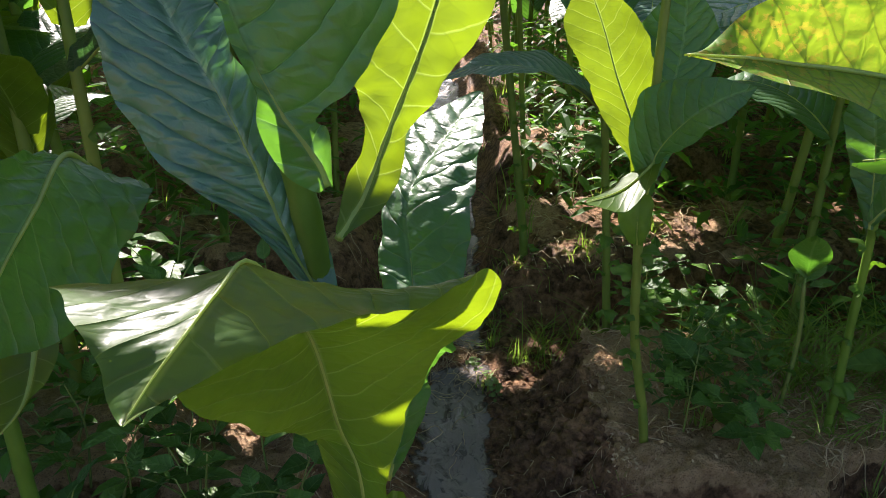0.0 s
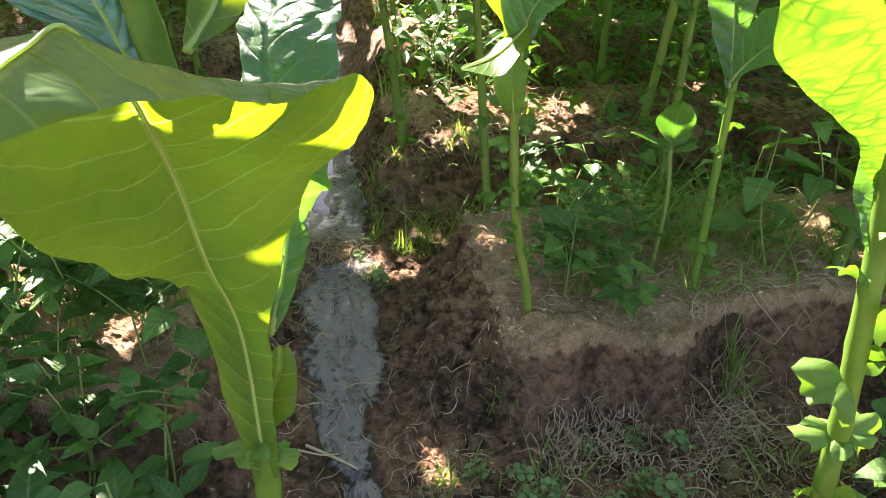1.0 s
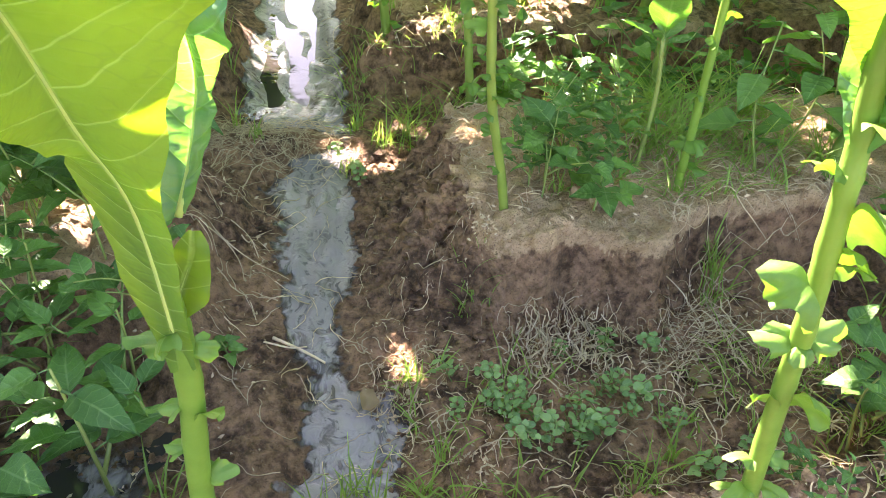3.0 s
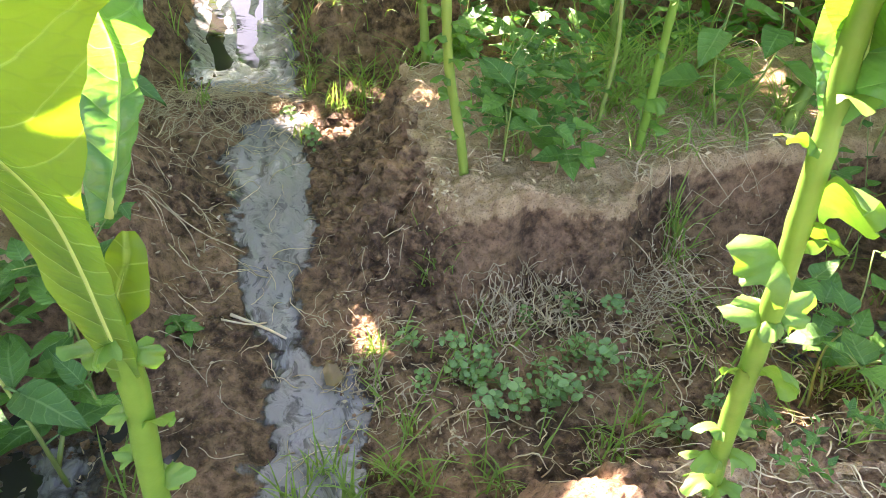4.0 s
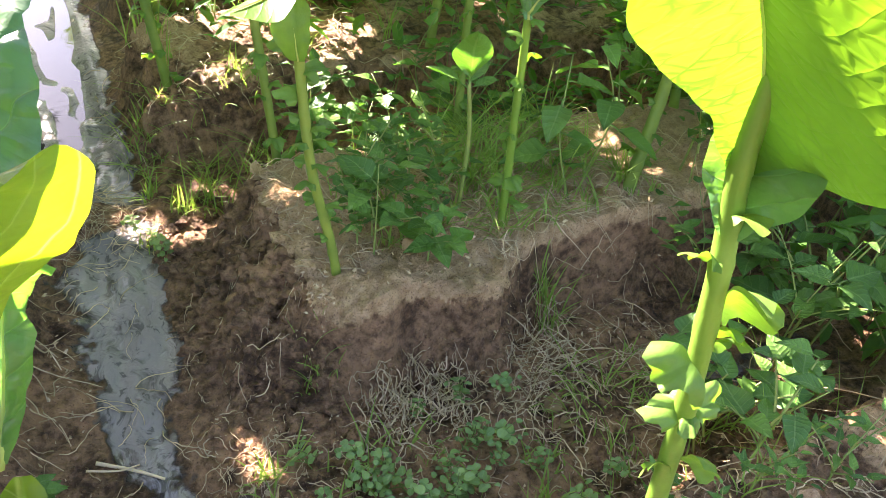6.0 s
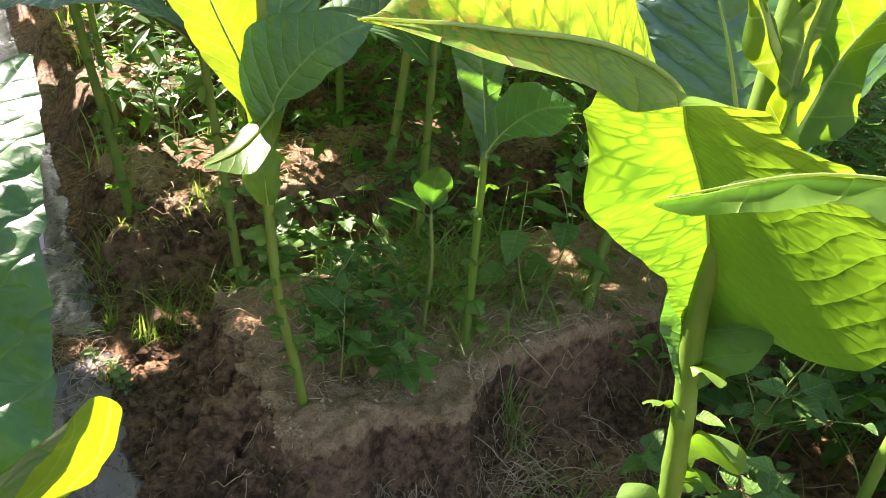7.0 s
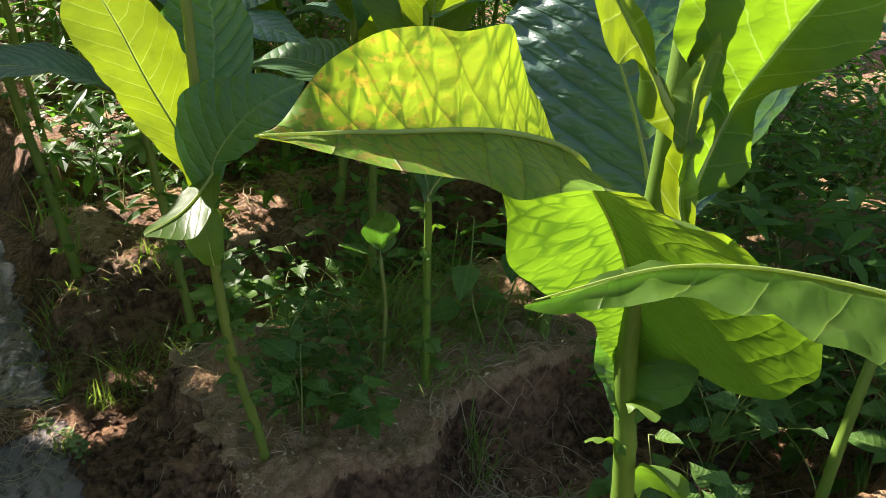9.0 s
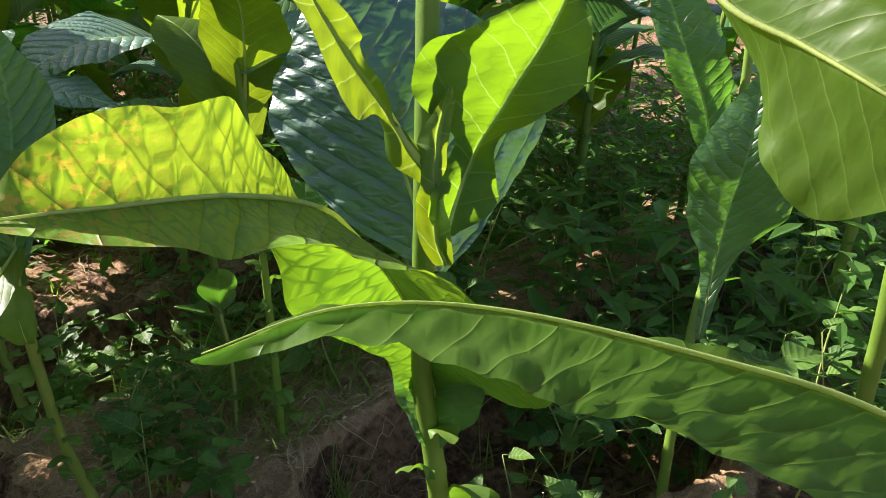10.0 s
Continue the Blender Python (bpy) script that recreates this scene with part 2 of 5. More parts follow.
def soil_material():
    """Garden soil: pale and sandy on the beds, dark and crumbly on their flanks, smooth grey wet mud in the ditch."""
    m = Nodes("soil")
    dry = m.add("ShaderNodeAttribute", attribute_name="dry").outputs["Fac"]
    wet = m.add("ShaderNodeAttribute", attribute_name="wet").outputs["Fac"]
    big, mid, fine = m.noise(6.0, 5.0), m.noise(42.0, 6.0, 0.65), m.noise(260.0, 4.0, 0.7)
    earth = m.mix(m.step(m.math("ADD", m.math("MULTIPLY", mid, 0.6), m.math("MULTIPLY", big, 0.4)), 0.36, 0.64), EARTH_DARK, EARTH_LIGHT)
    earth = m.mix(m.step(fine, 0.59, 0.69, 0.0, 0.6), earth, (0.46, 0.30, 0.19))
    earth = m.mix(m.step(fine, 0.32, 0.43, 0.6, 0.0), earth, (0.025, 0.013, 0.008))
    sand = m.mix(m.step(mid, 0.3, 0.72), (0.44, 0.265, 0.13), (0.66, 0.435, 0.24))
    sand = m.mix(m.step(fine, 0.36, 0.46, 0.7, 0.0), sand, (0.15, 0.095, 0.055))
    sand = m.mix(m.step(fine, 0.60, 0.68, 0.0, 0.6), sand, (0.74, 0.54, 0.33))
    flow = m.add("ShaderNodeMapping", {"Vector": m.place(), "Scale": (1.0, 0.3, 1.0)}).outputs[0]
    bend = m.add("ShaderNodeMix", {0: 0.14, 4: flow, 5: m.noise(9.0, 2.0, out=1)}, data_type="VECTOR").outputs[1]
    streak = m.noise(34.0, 5.0, 0.6, vector=bend)
    mud = m.mix(m.step(m.math("ADD", streak, m.math("MULTIPLY", m.math("SUBTRACT", wet, 0.75), 0.35)), 0.40, 0.56), MUD_DARK, MUD_LIGHT)
    mud = m.mix(m.step(m.noise(55.0, 4.0, 0.6, vector=bend), 0.57, 0.63, 0.0, 0.85), mud, (0.05, 0.04, 0.034))
    d = m.step(m.math("ADD", dry, m.math("MULTIPLY", m.math("SUBTRACT", mid, 0.5), 0.6)), 0.4, 0.6)
    w = m.step(m.math("ADD", wet, m.math("MULTIPLY", m.math("SUBTRACT", mid, 0.5), 1.1)), 0.36, 0.62)
    col = m.mix(w, m.mix(d, earth, sand), mud)
    rough = m.math("SUBTRACT", m.step(big, 0.4, 0.6, 0.68, 0.92), m.math("MULTIPLY", w, m.step(streak, 0.35, 0.6, 0.5, 0.36)))
    clods = m.math("ADD", m.math("MULTIPLY", mid, 1.0), m.math("MULTIPLY", fine, 0.3))
    slick = m.math("ADD", m.math("MULTIPLY", streak, 0.3), m.math("MULTIPLY", fine, 0.012))
    bump = m.add("ShaderNodeMix", {0: w, 2: clods, 3: slick}, data_type="FLOAT").outputs[0]
    gloss = m.math("ADD", 0.25, m.math("MULTIPLY", w, 0.3))
    return m.done(m.shade(col, rough, bump, 1.0, 0.03, 0.5, {"Specular IOR Level": gloss}))


EARTH_DARK, EARTH_LIGHT = (0.070, 0.036, 0.017), (0.48, 0.27, 0.14)
MUD_DARK, MUD_LIGHT = (0.06, 0.046, 0.036), (0.215, 0.183, 0.162)
SOIL = soil_material()


def water_material():
    m = Nodes("ditch_water")
    s = m.shade((0.035, 0.03, 0.024), 0.03, m.noise(30.0, 3.0), 0.12, 0.004, 0.5, {"IOR": 1.33})
    return m.done(s)


WATER = water_material()


# ---- ground: beds that run across, cut by one long ditch ----
def lattice(ix, iy, seed):
    h = np.sin(ix * 127.1 + iy * 311.7 + seed * 74.7) * 43758.5453
    return h - np.floor(h)


def value_noise(x, y, scale, seed=0, octaves=3, gain=0.5):
    total, amp, norm = np.zeros_like(x, dtype=float), 1.0, 0.0
    for o in range(octaves):
        u, v = x * scale + o * 17.3, y * scale + o * 5.9
        iu, iv = np.floor(u), np.floor(v)
        fu, fv = u - iu, v - iv
        fu, fv = fu * fu * (3 - 2 * fu), fv * fv * (3 - 2 * fv)
        a, b = lattice(iu, iv, seed + o), lattice(iu + 1, iv, seed + o)
        c, d = lattice(iu, iv + 1, seed + o), lattice(iu + 1, iv + 1, seed + o)
        total += amp * ((a * (1 - fu) + b * fu) * (1 - fv) + (c * (1 - fu) + d * fu) * fv - 0.5)
        norm, amp, scale = norm + amp, amp * gain, scale * 2
    return total / norm


def smooth(v, lo, hi):
    s = np.clip((v - lo) / (hi - lo), 0, 1)
    return s * s * (3 - 2 * s)


BED, FIRST_BED, BED_HALF = 0.95, 0.245, 0.275


def knobs(x, y, scale, seed):
    """Rounded lumps with creases between them."""
    return 1 - 2 * np.abs(value_noise(x, y, scale, seed, 2)) * 2.2


# front rim of the bed that the camera faces, and the muddy ditch: middle and half width along y
RIM_X, RIM_Y = (0.2, 0.30, 0.355, 0.42, 0.46, 0.53, 0.58, 0.637, 0.69, 0.75, 0.87, 1.07, 1.4), (1.06, 1.03, 0.988, 0.972, 1.0, 0.99, 0.957, 0.96, 1.02, 1.06, 1.07, 1.05, 1.03)
DITCH_Y = (0.5, 0.69, 0.78, 0.85, 0.90, 1.0, 1.12, 1.23, 1.36, 1.48, 1.56, 1.8, 2.05, 2.4, 3.0)
DITCH_X = (0.05, 0.05, 0.062, 0.05, 0.035, 0.022, 0.026, 0.032, 0.044, 0.01, 0.05, -0.02, -0.01, 0.01, 0.03)
DITCH_W = (0.11, 0.095, 0.10, 0.075, 0.055, 0.055, 0.072, 0.088, 0.10, 0.115, 0.10, 0.15, 0.17, 0.15, 0.14)


def ground_parts(x, y):
    """Height of the ground, and how sandy-dry and how wet it is, at places x, y."""
    x, y = np.asarray(x, float), np.asarray(y, float)
    n1, n2, n3 = value_noise(x, y, 3.0, 1), value_noise(x, y, 9.0, 5), value_noise(x, y, 38.0, 9)
    n4 = value_noise(x, y, 95.0, 13, 2)
    dy = (y + n1 * 0.16 + n2 * 0.08 - FIRST_BED) / BED
    k = np.floor(dy + 0.5)
    across = np.abs(dy - k) * BED
    bed = smooth(across, BED_HALF + 0.05, BED_HALF - 0.07)
    bed = np.where(k < 0.5, smooth(across + 0.035 + n3 * 0.05, BED_HALF + 0.05, BED_HALF - 0.03), bed)
    centre, half = np.interp(y, DITCH_Y, DITCH_X), np.interp(y, DITCH_Y, DITCH_W)
    off = x - centre
    side = off + n2 * 0.10 + n1 * 0.05
    flank = np.where(side > 0, smooth(side, 0.10, 0.30), smooth(-side, 0.12, 0.30))
    flank = np.where(k < 0.5, np.maximum(flank, smooth(y, 0.55, 0.42)), flank)
    raised = bed * flank
    # the bed that the camera faces: a crisp rim over a steep dark face, a crumbling flank towards the ditch
    rim = y - np.interp(x, RIM_X, RIM_Y) + n3 * 0.014 + n4 * 0.005
    left = x - (0.30 + 0.025 * smooth(y, 1.2, 1.45)) + n2 * 0.05 + n3 * 0.03
    face = smooth(rim, -0.075, 0.006) * (0.55 + 0.45 * smooth(rim, -0.02, 0.004))
    slope = smooth(left, -0.17, 0.03) * (0.82 + 0.18 * smooth(left, -0.03, 0.005))
    own = face * slope * smooth(y + n2 * 0.06, 1.56, 1.45)
    here = smooth(x, 0.05, 0.12) * smooth(y, 0.66, 0.72) * smooth(y, 1.68, 1.62) * smooth(x, 2.2, 1.5)
    raised = raised * (1 - here) + own * here
    h = 0.195 * raised * (1 + n1 * 0.25)
    wet = smooth(half - np.abs(off) + n2 * 0.09 + n3 * 0.05, -0.022, 0.055) * smooth(y, 0.5, 0.62) * smooth(raised, 0.35, 0.15)
    dam = np.exp(-((y - 1.67) / 0.08) ** 2 - ((x + 0.05) / 0.17) ** 2)
    wet = wet * (1 - 0.9 * smooth(dam, 0.25, 0.6))
    calm = 1 - 0.88 * smooth(wet, 0.2, 0.8)
    broken = smooth(raised, 0.03, 0.2) * smooth(raised, 1.02, 0.75)
    broken = broken * (1 - 0.55 * here * smooth(rim, -0.10, -0.06) * smooth(rim, 0.02, 0.0))
    h = h + calm * (n2 * 0.03 + n3 * 0.016 + n4 * 0.008) + (0.3 + broken) * calm * (0.018 * knobs(x, y, 14.0, 21) + 0.013 * knobs(x, y, 37.0, 23) + 0.005 * knobs(x, y, 80.0, 25) - 0.022)
    h = h - 0.02 * smooth(half - np.abs(off), -0.06, 0.03) * smooth(y, 0.55, 0.75) + 0.004 * (1 - calm) * np.sin(off * 60 + n1 * 20)
    h = h - 0.022 * smooth(y, 1.80, 1.98) * smooth(np.abs(off + 0.01 + n2 * 0.1), 0.13, 0.06)
    h = h - 0.014 * np.exp(-((y - 0.885) / 0.035) ** 2 - ((x - 0.03) / 0.022) ** 2)
    h = h + 0.035 * dam
    far_bed = np.where(k > 1.5, 0.45 + 0.9 * n2, np.where(k < 0.5, 0.55 + 1.4 * n2 + 0.8 * n3, 1.0))
    dry = np.where(here > 0.5, smooth(np.minimum(rim + 0.004, left), -0.006, 0.007) * smooth(own, 0.6, 0.8), smooth(h, 0.145, 0.185) * far_bed)
    wet = np.maximum(wet, 0.7 * smooth(across, 0.30, 0.46) * smooth(np.abs(off), 0.95, 0.3) * smooth(off, -0.22, -0.34) * (1 - dry))
    wet = np.maximum(wet, 0.62 * smooth(across, 0.36, 0.47) * smooth(x, 0.75, 0.95) * smooth(x, 1.5, 1.2))
    return h, dry, wet


GX, GY = np.arange(-4.6, 4.6, 0.01), np.arange(-0.6, 7.0, 0.01)
GH = ground_parts(*np.meshgrid(GX, GY))[0]


def ground_z(x, y):
    """Height of the ground under one place."""
    u, v = (x + 4.6) / 0.01, (y + 0.6) / 0.01
    i, j = int(u), int(v)
    if not (0 <= i < len(GX) - 1 and 0 <= j < len(GY) - 1):
        return float(ground_parts(np.array([x]), np.array([y]))[0][0])
    f, g = u - i, v - j
    return float((GH[j, i] * (1 - f) + GH[j, i + 1] * f) * (1 - g) + (GH[j + 1, i] * (1 - f) + GH[j + 1, i + 1] * f) * g)


def spread(lo, hi, step, far, grow=1.16):
    """Even steps between lo and hi, then ever longer ones out to far on both sides."""
    mid = list(np.arange(lo, hi, step))
    s, up = step, [mid[-1]]
    while up[-1] < far:
        s *= grow
        up.append(up[-1] + s)
    s, down = step, [mid[0]]
    while down[-1] > -far:
        s *= grow
        down.append(down[-1] - s)
    return np.array(down[:0:-1] + mid + up[1:])


def grid_mesh(name, gx, gy, fn):
    X, Y = np.meshgrid(gx, gy)
    H, dry, wet = fn(X.ravel(), Y.ravel())
    H = np.where(np.abs(Y.ravel()) + np.abs(X.ravel()) > 14, 0.05, H)
    me = bpy.data.meshes.new(name)
    nx, ny = len(gx), len(gy)
    i = np.arange(nx * ny).reshape(ny, nx)
    quads = np.stack([i[:-1, :-1], i[:-1, 1:], i[1:, 1:], i[1:, :-1]], -1).reshape(-1, 4)
    me.from_pydata(np.stack([X.ravel(), Y.ravel(), H], 1).tolist(), [], quads.tolist())
    for key, values in (("dry", dry), ("wet", wet)):
        at = me.attributes.new(key, "FLOAT", "POINT")
        at.data.foreach_set("value", values.astype(np.float32))
    me.polygons.foreach_set("use_smooth", np.ones(len(me.polygons), bool))
    return me


ground_mesh = grid_mesh("ground", spread(-0.45, 1.25, 0.0055, 70), spread(0.5, 2.1, 0.0055, 70), ground_parts)
ground_mesh.materials.append(SOIL)
ground = tagged(new("ground", ground_mesh), "brown garden soil in raised beds cut by a muddy ditch", "ground", kind="structure")


def water_sheet(cx, cy, rx, ry, z, label):
    """A shallow pool that fills the low ground; its rim lies under the soil."""
    bm = bmesh.new()
    ring = [bm.verts.new((cx + rx * math.cos(a) * (1 + 0.12 * math.sin(3 * a)), cy + ry * math.sin(a), z)) for a in np.linspace(0, 2 * math.pi, 40, endpoint=False)]
    bm.faces.new(ring)
    me = bpy.data.meshes.new("water")
    bm.to_mesh(me)
    bm.free()
    me.materials.append(WATER)
    return tagged(new("water", me), label, "water", kind="structure")


water_sheet(-0.03, 2.80, 0.12, 1.02, -0.040, "still ditch water mirroring the bright sky")
water_sheet(-0.36, 0.72, 0.22, 0.13, -0.004, "shallow puddle in a furrow between weeds")
water_sheet(0.03, 0.885, 0.035, 0.05, -0.040, "small puddle of bright water in grey mud")


# ---- mesh helpers ----
def link(name, bm_or_me, mat, parent=None, label=""):
    """Links a mesh as ONE object, under a thing or a part if one is given."""
    if isinstance(bm_or_me, bmesh.types.BMesh):
        me = bpy.data.meshes.new(name)
        bm_or_me.to_mesh(me)
        bm_or_me.free()
    else:
        me = bm_or_me
    if mat and not me.materials:
        me.materials.append(mat)
    ob = new(name, me)
    if parent:
        ob.parent = parent
    if label:
        ob["label"] = label
    return ob


def glide(pts, n):
    """n places along a smooth curve through pts."""
    p = np.array(pts, float)
    p = np.vstack([2 * p[0] - p[1], p, 2 * p[-1] - p[-2]])
    out = []
    for s in np.linspace(0, len(p) - 3 - 1e-6, n):
        i = int(s)
        f = s - i
        a, b, c, d = p[i], p[i + 1], p[i + 2], p[i + 3]
        out.append(0.5 * (2 * b + (c - a) * f + (2 * a - 5 * b + 4 * c - d) * f**2 + (3 * b - a - 3 * c + d) * f**3))
    return np.array(out)


def mesh_of(name, verts, faces, mat=None, smooth_faces=True):
    me = bpy.data.meshes.new(name)
    me.from_pydata([tuple(map(float, v)) for v in verts], [], [tuple(map(int, f)) for f in faces])
    if smooth_faces:
        me.polygons.foreach_set("use_smooth", np.ones(len(me.polygons), bool))
    if mat:
        me.materials.append(mat)
    return me


def tube_data(pts, radii, sides=8, start=0, wob=0.0):
    """Vertices and faces of a tapered tube along pts."""
    pts = np.array(pts, float)
    tang = np.gradient(pts, axis=0)
    tang /= np.linalg.norm(tang, axis=1)[:, None] + 1e-9
    ref = np.array([0.31, 0.95, 0.05]) if abs(tang[0][2]) > 0.6 else np.array([0, 0, 1.0])
    verts, faces = [], []
    for i, (p, t) in enumerate(zip(pts, tang)):
        a = np.cross(t, ref)
        a /= np.linalg.norm(a) + 1e-9
        b = np.cross(t, a)
        for j in range(sides):
            w = 2 * math.pi * j / sides
            r = radii[i] * (1 + wob * math.sin(3 * w + i * 0.4))
            verts.append(p + r * (math.cos(w) * a + math.sin(w) * b))
    for i in range(len(pts) - 1):
        for j in range(sides):
            k = (j + 1) % sides
            faces.append([start + i * sides + j, start + i * sides + k, start + (i + 1) * sides + k, start + (i + 1) * sides + j])
    faces.append([start + j for j in range(sides)][::-1])
    faces.append([start + (len(pts) - 1) * sides + j for j in range(sides)])
    return verts, faces


def loft_leaf(name, rib, left, right, rows=56, cols=12, frill=0.006, pucker=0.0022, cup=0.12, seed=0, pitch=0.024, thick=True):
    """A leaf blade swept between its two margins over its midrib: wavy margins, raised between the side veins."""
    rnd = random.Random(seed)
    M, L, R = glide(rib, rows), glide(left, rows), glide(right, rows)
    along = np.concatenate([[0], np.cumsum(np.linalg.norm(np.diff(M, axis=0), axis=1))])
    ph = [rnd.uniform(0, 6.28) for _ in range(8)]
    nc = 2 * cols + 1
    verts, size, unit = [], [], []
    for i in range(rows):
        v = i / (rows - 1)
        t = M[min(i + 1, rows - 1)] - M[max(i - 1, 0)]
        t /= np.linalg.norm(t) + 1e-9
        across = R[i] - L[i]
        across /= np.linalg.norm(across) + 1e-9
        nor = np.cross(across, t)
        nor /= np.linalg.norm(nor) + 1e-9
        ends = math.sin(math.pi * min(1.0, max(0.0, v))) ** 0.4
        for c in range(nc):
            u = (c - cols) / cols
            s = abs(u)
            E = R[i] if u > 0 else L[i]
            out = E - M[i]
            half = np.linalg.norm(out) + 1e-9
            x = s * half
            # margin uneven in its own plane
            rim = s**6 * (0.25 * math.sin(along[i] * 150 + ph[0] + (u > 0) * 2) + 0.35 * math.sin(along[i] * 67 + ph[1] + (u > 0))) * frill * 0.9
            p = M[i] + out * s + out / half * rim * ends
            lift = cup * half * s * (1 - s)
            run = (along[i] - x * 0.6 - x * x * 2.6) / pitch + 0.23 * (1 if u > 0 else -1)
            lift += pucker * ends * (abs(math.sin(math.pi * (run + 0.5))) ** 0.7) * min(1.0, s * 5) * (1 - 0.45 * s)
            lift += pucker * 0.8 * ends * math.sin(x * 190 + along[i] * 130 + ph[2]) * math.sin(along[i] * 170 - x * 90 + ph[3]) * s
            wave = math.sin(along[i] * 46 + ph[4] + (u > 0) * 1.7) * 0.6 + math.sin(along[i] * 91 + ph[5] + (u > 0) * 0.9) * 0.45
            lift += frill * ends * s**3 * wave
            verts.append(p + nor * lift)
            size.append((u * half if half else 0, along[i]))
            unit.append(((u + 1) / 2, v))
    idx = lambda i, c: i * nc + c  # noqa: E731
    faces = [[idx(i, c), idx(i, c + 1), idx(i + 1, c + 1), idx(i + 1, c)] for i in range(rows - 1) for c in range(nc - 1)]
    me = mesh_of(name, verts, faces)
    loops = np.zeros(len(me.loops), int)
    me.loops.foreach_get("vertex_index", loops)
    for key, data in (("size", size), ("unit", unit)):
        layer = me.uv_layers.new(name=key)
        layer.data.foreach_set("uv", np.array(data, np.float32)[loops].ravel())
    return me, M, L, R


def blade(parent, rib, left, right, mat=None, label="", rib_r=0.0028, **kw):
    """One leaf with its midrib as parts of a plant, in world places."""
    me, M, L, R = loft_leaf("leaf", rib, left, right, **kw)
    ob = link("leaf", me, mat or LEAF, parent, label)
    ob.matrix_parent_inverse = parent.matrix_basis.inverted()
    n = len(M)
    pts = []
    for i in range(0, n, 2):
        t = M[min(i + 1, n - 1)] - M[max(i - 1, 0)]
        nor = np.cross(R[i] - L[i], t)
        nor /= np.linalg.norm(nor) + 1e-9
        pts.append(M[i] - nor * rib_r * 0.45)
    rad = [rib_r * (1 - 0.85 * i / (len(pts) - 1)) for i in range(len(pts))]
    v, f = tube_data(pts, rad, 6)
    link("midrib", mesh_of("midrib", v, f), RIB, ob)
    return ob


def stub_mesh(seed, size=0.03):
    """Ruffled base of a picked leaf: a lobed flap that clasps the stem, growing along +x, thin at its torn margin."""
    rnd = random.Random(seed)
    rings, n = 7, 19
    ph = [rnd.uniform(0, 6.28) for _ in range(5)]
    droop, side = rnd.uniform(0.25, 0.7), rnd.uniform(-0.25, 0.25)
    verts, faces = [], []
    for i in range(rings):
        v = i / (rings - 1)
        for j in range(n):
            u = 2 * j / (n - 1) - 1
            a = u * 1.35 + side
            lobes = 0.80 + 0.16 * math.sin(2.3 * a + ph[0]) + 0.10 * math.sin(6.1 * a + ph[1]) + 0.05 * math.sin(13 * a + ph[2])
            reach_out = v * size * lobes
            x, y = reach_out * math.cos(a) * 1.05, reach_out * math.sin(a) * 0.8 + (1 - v) * u * size * 0.28
            z = size * (0.18 * v - droop * v**2 + 0.17 * v**2 * math.sin(4.2 * a + ph[3]) + 0.07 * v**3 * math.sin(9 * a + ph[4]) + 0.10 * abs(u) * v)
            verts.append((x, y, z))
    for i in range(rings - 1):
        for j in range(n - 1):
            faces.append((i * n + j, i * n + j + 1, (i + 1) * n + j + 1, (i + 1) * n + j))
    me = mesh_of("leaf_stub", verts, faces, STUB)
    return me


STUBS = [stub_mesh(50 + i, s) for i, s in enumerate((0.02, 0.026, 0.034, 0.042, 0.052, 0.03, 0.046))]


def stalk(parent, pts, r0, r1, nodes=10, mat=None, name="stem", seed=1):
    """A tapering stem with swollen nodes."""
    P = glide(pts, 60)
    v = np.linspace(0, 1, 60)
    rad = r0 + (r1 - r0) * v
    rad = rad * (1 + 0.10 * np.exp(-(((v * nodes) % 1 - 0.5) / 0.09) ** 2))
    verts, faces = tube_data(P, rad, 14, wob=0.05)
    ob = link(name, mesh_of(name, verts, faces), mat or STEM, parent)
    ob.matrix_parent_inverse = parent.matrix_basis.inverted()
    return ob, P, rad


def put_stub(parent, p, r, az, which, tilt=20, scale=1.0, roll=0):
    ob = link("leaf_stub", STUBS[which % len(STUBS)], None, parent)
    ob.matrix_parent_inverse = parent.matrix_basis.inverted()
    a = radians(az)
    ob.matrix_basis = Matrix.Translation((p[0] + 0.8 * r * math.cos(a), p[1] + 0.8 * r * math.sin(a), p[2])) @ pose(0, 0, 0, roll, -tilt, az) @ Matrix.Diagonal((scale, scale, scale, 1))
    return ob


def plant_root(x, y, label, group=""):
    e = new("tobacco_plant")
    e.matrix_basis = Matrix.Translation((x, y, ground_z(x, y)))
    return tagged(e, label, "tobacco plant", group)


# ---- the tobacco plants that the camera passes ----
plant_left = plant_root(-0.085, 0.42, "tall tobacco plant with broad green leaves beside the ditch")
_, P, rad = stalk(plant_left, [(-0.09, 0.42, ground_z(-0.09, 0.42) - 0.03), (-0.079, 0.42, 0.41), (-0.067, 0.422, 0.54), (-0.069, 0.42, 0.64), (-0.08, 0.42, 0.78), (-0.098, 0.425, 0.90), (-0.105, 0.42, 0.96), (-0.115, 0.41, 1.10)], 0.0105, 0.008, 12)
for h, az, w, tilt, roll in [(0.43, -10, 1, 30, 50), (0.455, 170, 0, 20, 0), (0.50, -25, 1, 55, -40), (0.515, 190, 0, 15, 0), (0.575, 165, 2, 35, 20), (0.58, -5, 0, 10, 40), (0.60, 250, 0, 20, 30), (0.36, 100, 0, 20, 0), (0.33, -60, 1, 20, 0), (0.28, 30, 1, 10, 30)]:
    j = int(np.argmin(abs(P[:, 2] - h)))
    put_stub(plant_left, P[j], rad[j], az, w, tilt, 0.9, roll)

